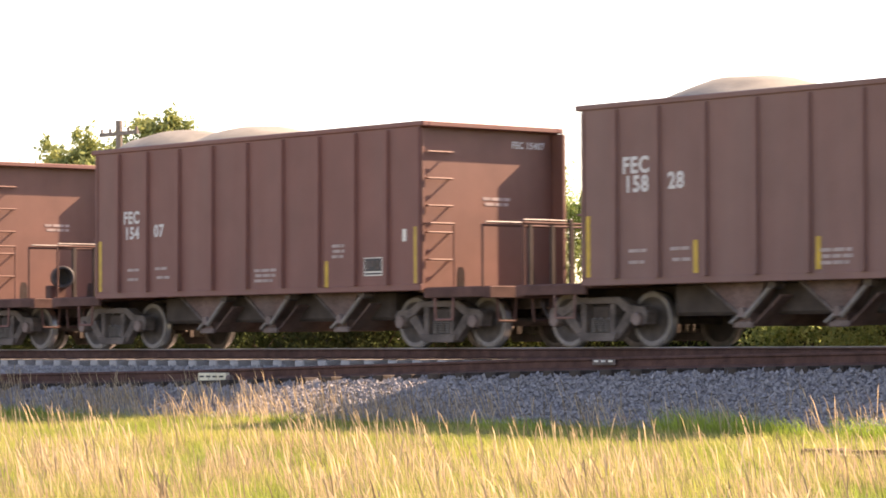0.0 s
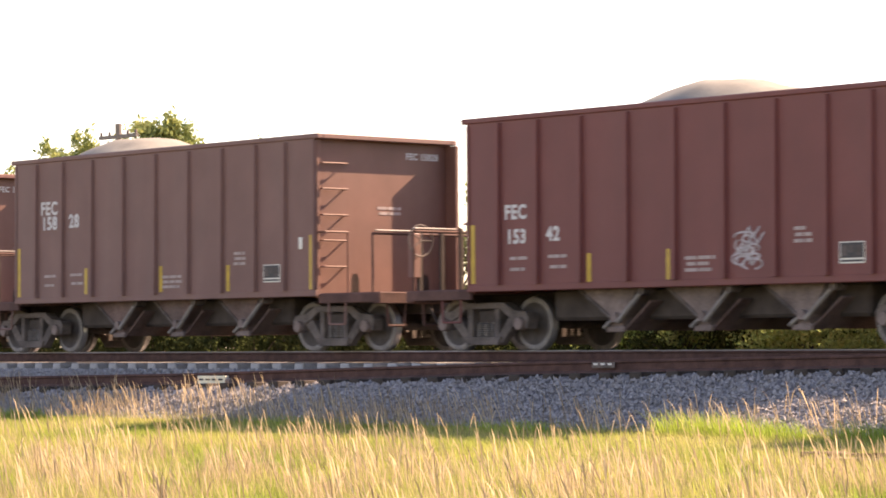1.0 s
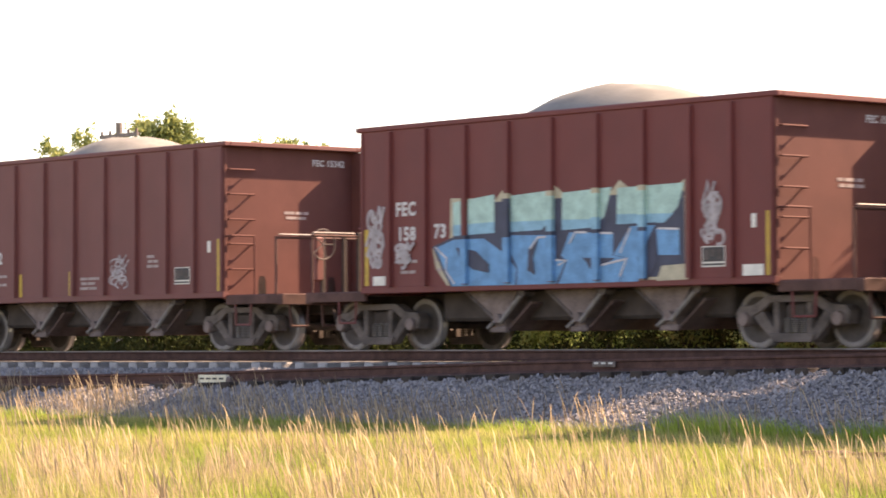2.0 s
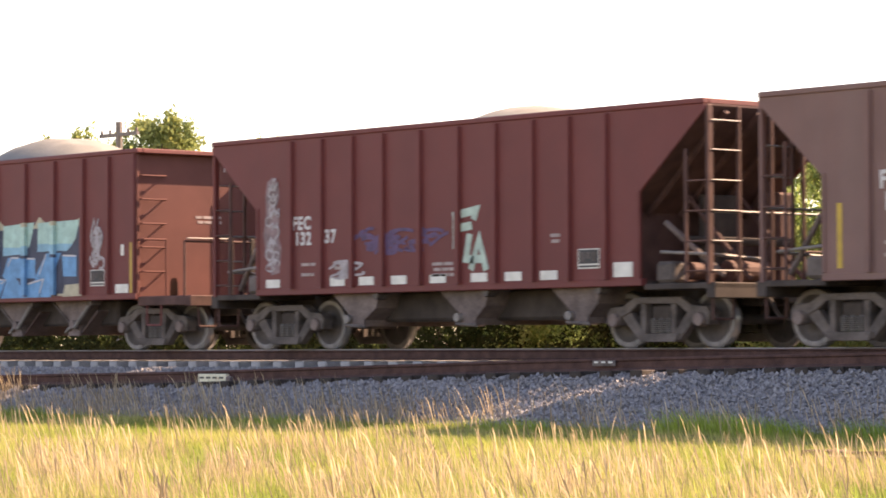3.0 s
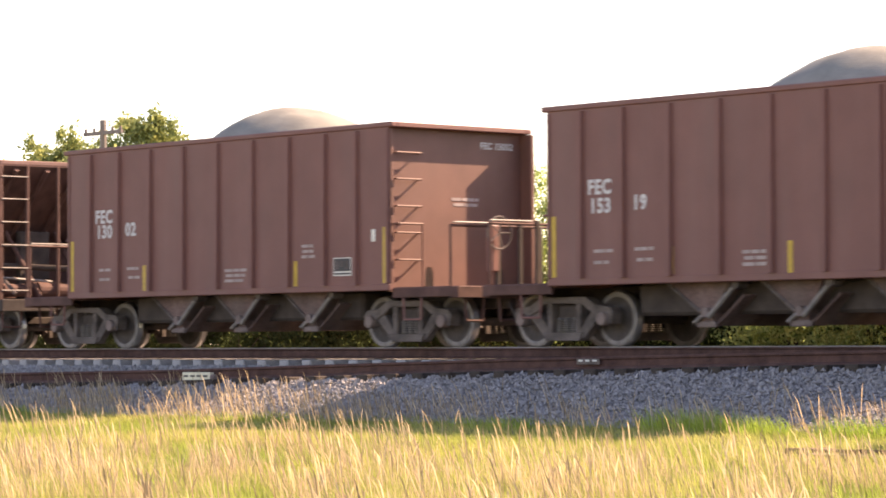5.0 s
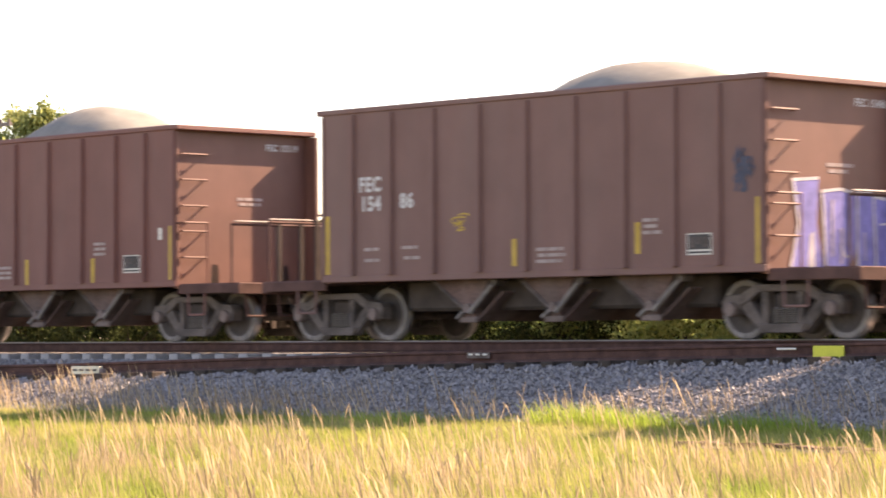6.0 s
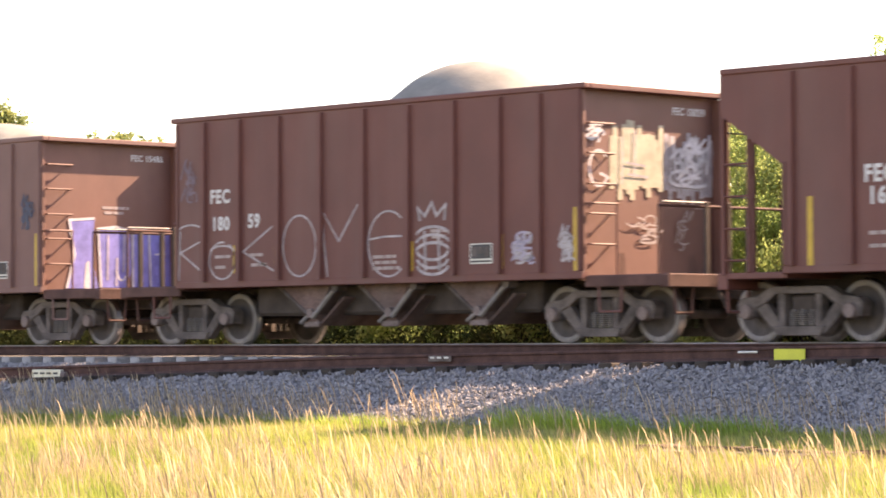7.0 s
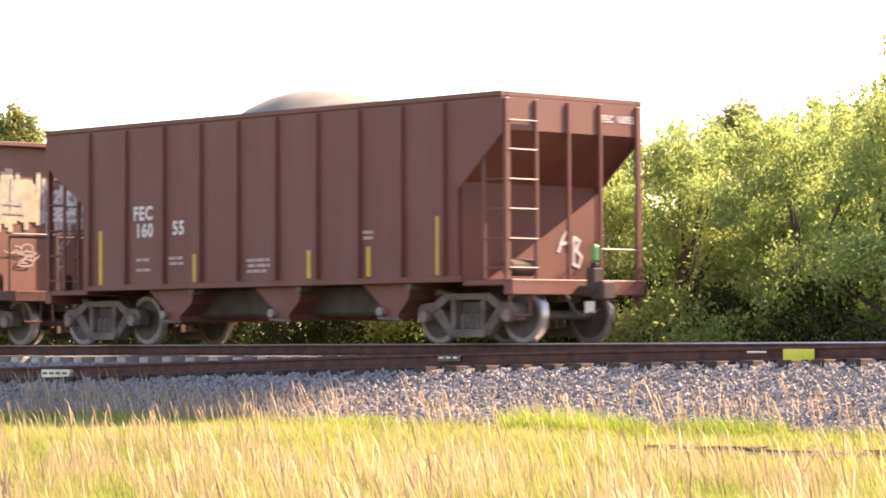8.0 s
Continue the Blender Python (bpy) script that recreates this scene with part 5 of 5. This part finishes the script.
    for pts in ([(1.86, 1.64), (2.14, 1.45), (2.11, 1.25), (2.33, 1.04)], [(4.08, 1.55), (4.26, 1.72), (4.63, 1.72)], [(4.7, 1.28), (4.89, 1.35), (4.64, 1.36)], [(4.95, 1.6), (5.08, 1.77), (5.33, 1.76)], [(5.45, 1.75), (5.89, 1.73)], [(5.64, 1.26), (6.17, 1.34), (6.03, 1.08)], [(6.83, 1.77), (7.26, 1.75)], [(6.04, 1.43), (6.26, 1.8)]):
        spray(car, "graffiti", spray_white, [pts], width=0.03, lift=0.022, label="white graffiti highlight")
    for x in [r for r in A_RIBS if 1.9 < r < 7.3]:
        for mat, z0, z1, label in ((spray_cream, 2.34, 2.42, "cream paint carried over a rib"), (spray_teal, 1.98, 2.34, "teal paint carried over a rib"), (spray_mid_blue, 1.80, 1.98, "blue paint carried over a rib"), (spray_blue, 1.04, 1.74, "blue paint carried over a rib")):
            if x > 2.6 or z1 < 1.8:
                dark = abs(x - 3.57) < 0.05 and 1.8 <= z0 < 2.3
                part("graffiti", boxes((x - 0.062, x + 0.062, -SHEET - 0.081, -SHEET - 0.002, z0, z1)), spray_dark if dark else mat, car, "dark gap carried over a rib" if dark else label)
        part("graffiti", boxes((x - 0.062, x + 0.062, -SHEET - 0.081, -SHEET - 0.002, 1.74, 1.80)), spray_dark, car, "dark line carried over a rib")
    spray(car, "graffiti", spray_cream, blobs=[[(6.89, 1.22), (7.39, 1.24), (7.42, 1.01), (6.79, 1.0)]], lift=0.012, label="cream graffiti patch")


def violet_graffiti(car):
    """Violet block letters edged in white on the sunlit end wall."""
    x = 9.05
    shapes = [[(-0.92, 1.0), (-0.74, 1.6), (-0.86, 2.2), (-0.30, 2.24), (-0.36, 1.6), (-0.22, 1.0)], [(-0.16, 1.02), (-0.22, 2.06), (0.18, 2.10), (0.50, 2.04), (0.52, 1.3), (0.40, 1.02)],
              [(0.56, 1.0), (0.55, 2.06), (0.90, 2.08), (0.92, 1.02)], [(0.97, 1.0), (0.92, 2.02), (1.2, 1.98), (1.40, 2.10), (1.42, 1.0)]]
    for pts in shapes:
        spray(car, "graffiti", spray_violet, blobs=[pts], end=x, lift=0.008, label="violet graffiti letter")
        n = len(pts) // 2
        spray(car, "graffiti", spray_white, [pts[:n + 1]], width=0.045, end=x, lift=0.012, label="white edge of a violet letter")
    spray(car, "graffiti", spray_white, blobs=[[(-0.55, 1.0), (-0.50, 1.45), (-0.42, 1.5), (-0.40, 1.0)]], end=x, lift=0.012, label="white gap in a violet letter")
    for a, b, z0, z1 in ((-0.02, 0.0, 1.15, 1.95), (0.18, 0.2, 1.05, 1.55), (0.34, 0.36, 1.3, 2.0), (0.72, 0.7, 1.1, 1.5)):
        spray(car, "graffiti", spray_lilac, [[(a, z0), (b, z1)]], width=0.05, end=x, lift=0.014, label="pale violet streak")
    spray(car, "graffiti", spray_white, [[(1.05, 1.62), (1.3, 1.64)], arc(0.3, 1.4, 0.12, 0.25, 200, 320, 8)], width=0.03, end=x, lift=0.016, label="white graffiti lines")


def tag_letters(car):
    """Thin hand-drawn letters, each on its own panel, and smaller tags."""
    letters = [
        [arc(0.38, 1.86, 0.30, 0.10, 160, 20, 10), [(0.68, 1.70), (0.12, 1.51), (0.68, 1.18)], [(0.12, 1.86), (0.08, 1.05)]],
        [arc(1.18, 1.36, 0.32, 0.30, 80, 420, 24), arc(1.18, 1.50, 0.30, 0.10, 170, 10, 10)],
        [[(2.42, 1.88), (1.70, 1.49), (2.45, 1.17)]],
        [arc(3.06, 1.55, 0.39, 0.48, 0, 360, 26)],
        [[(3.72, 1.05), (3.64, 1.6), (3.60, 2.08), (3.98, 1.60), (4.42, 2.16)]],
        [arc(5.10, 1.53, 0.45, 0.50, 50, 310, 24), [(4.64, 1.60), (5.0, 1.64), (5.40, 1.64)]]]
    for letter in letters:
        spray(car, "graffiti", spray_grey, letter, width=0.03, label="thin pale hand-drawn graffiti letter")
    crown = [[(5.8, 1.85), (5.75, 2.05), (5.9, 1.92), (6.05, 2.12), (6.15, 1.92), (6.35, 2.08), (6.32, 1.85)]]
    spray(car, "graffiti", spray_grey, crown + [arc(6.07, z, 0.36, 0.14, 10, 170, 10) for z in (1.62, 1.5, 1.38)] + [arc(6.07, z, 0.34, 0.16, 190, 350, 10) for z in (1.42, 1.3, 1.2)] + [[(5.9, 1.7), (5.92, 1.1)], [(6.2, 1.7), (6.22, 1.1)]], width=0.045, label="pale graffiti tag topped by a crown shape")
    spray(car, "graffiti", spray_lilac, scrawl(20, 7.65, 8.25, 1.1, 1.65, 10), width=0.035, label="pale violet graffiti tag")
    spray(car, "graffiti", spray_grey, scrawl(21, 7.68, 8.25, 1.1, 1.65, 8) + scrawl(22, 8.6, 9.0, 1.08, 1.7, 12), width=0.04, label="grey graffiti tags")
    spray(car, "graffiti", spray_dull, scrawl(23, 0.1, 0.65, 2.2, 3.1, 10), width=0.035, label="faint blue-grey graffiti tag")
    x = 9.05
    rnd = random.Random(24)
    spray(car, "graffiti", spray_cream, [[(-0.82 + 0.088 * k, rnd.uniform(2.05, 2.30)), (-0.82 + 0.088 * k + rnd.uniform(-0.02, 0.02), rnd.uniform(2.95, 3.25))] for k in range(13)], width=0.10, end=x, lift=0.006, label="cream sprayed block with ragged edges")
    spray(car, "graffiti", spray_grey, [[(0.36 + 0.10 * k, rnd.uniform(2.02, 2.25)), (0.38 + 0.10 * k, rnd.uniform(2.85, 3.12))] for k in range(11)], width=0.085, end=x, lift=0.004, label="grey sprayed block with ragged edges")
    spray(car, "graffiti", spray_white, scrawl(24, 0.30, 1.45, 2.2, 3.1, 12) + [[(0.5, 3.05), (0.55, 2.55)], [(0.8, 2.6), (1.0, 3.05), (1.1, 2.6)], [(1.25, 2.5), (1.32, 3.1)]], width=0.05, end=x, lift=0.022, label="pale graffiti lines")
    spray(car, "graffiti", spray_grey, [[(-0.62, 2.3), (-0.6, 3.0)], [(-0.35, 2.4), (-0.33, 3.1)], [(-0.55, 2.62), (-0.1, 2.58)], [(-0.5, 2.45), (-0.05, 2.42)]], width=0.035, end=x, lift=0.022, label="grey graffiti lines")
    spray(car, "graffiti", spray_white, scrawl(25, -1.45, -0.85, 2.85, 3.2, 7) + [arc(-1.12, 2.52, 0.2, 0.26, 40, 330, 14), [(-1.1, 2.45), (-0.9, 2.38)]], width=0.04, end=x, lift=0.022, label="thin white graffiti tag")
    spray(car, "graffiti", faint_paint, scrawl(26, -0.6, 0.3, 1.4, 1.9, 8) + scrawl(28, 0.5, 1.0, 1.3, 2.0, 6), width=0.026, end=x, lift=0.024, label="worn graffiti scribbles")


build_train()
build_plants()
scatter_stones()
build_grass()
weed_tufts()


# ---- movement ----
def motions():
    steps = 240
    for kind, ob, s in moving:
        if kind == "thing":
            walk(ob, [(t / 2, pose(s - SPEED * t / 2, TRACK_Y, 0)) for t in range(17)])
        else:
            turn = math.degrees(SPEED / WHEEL_R) / FPS
            walk(ob, [(k / FPS, pose(s, 0, WHEEL_R, 0, -turn * k - s * 40, 0)) for k in range(steps + 1)])


motions()
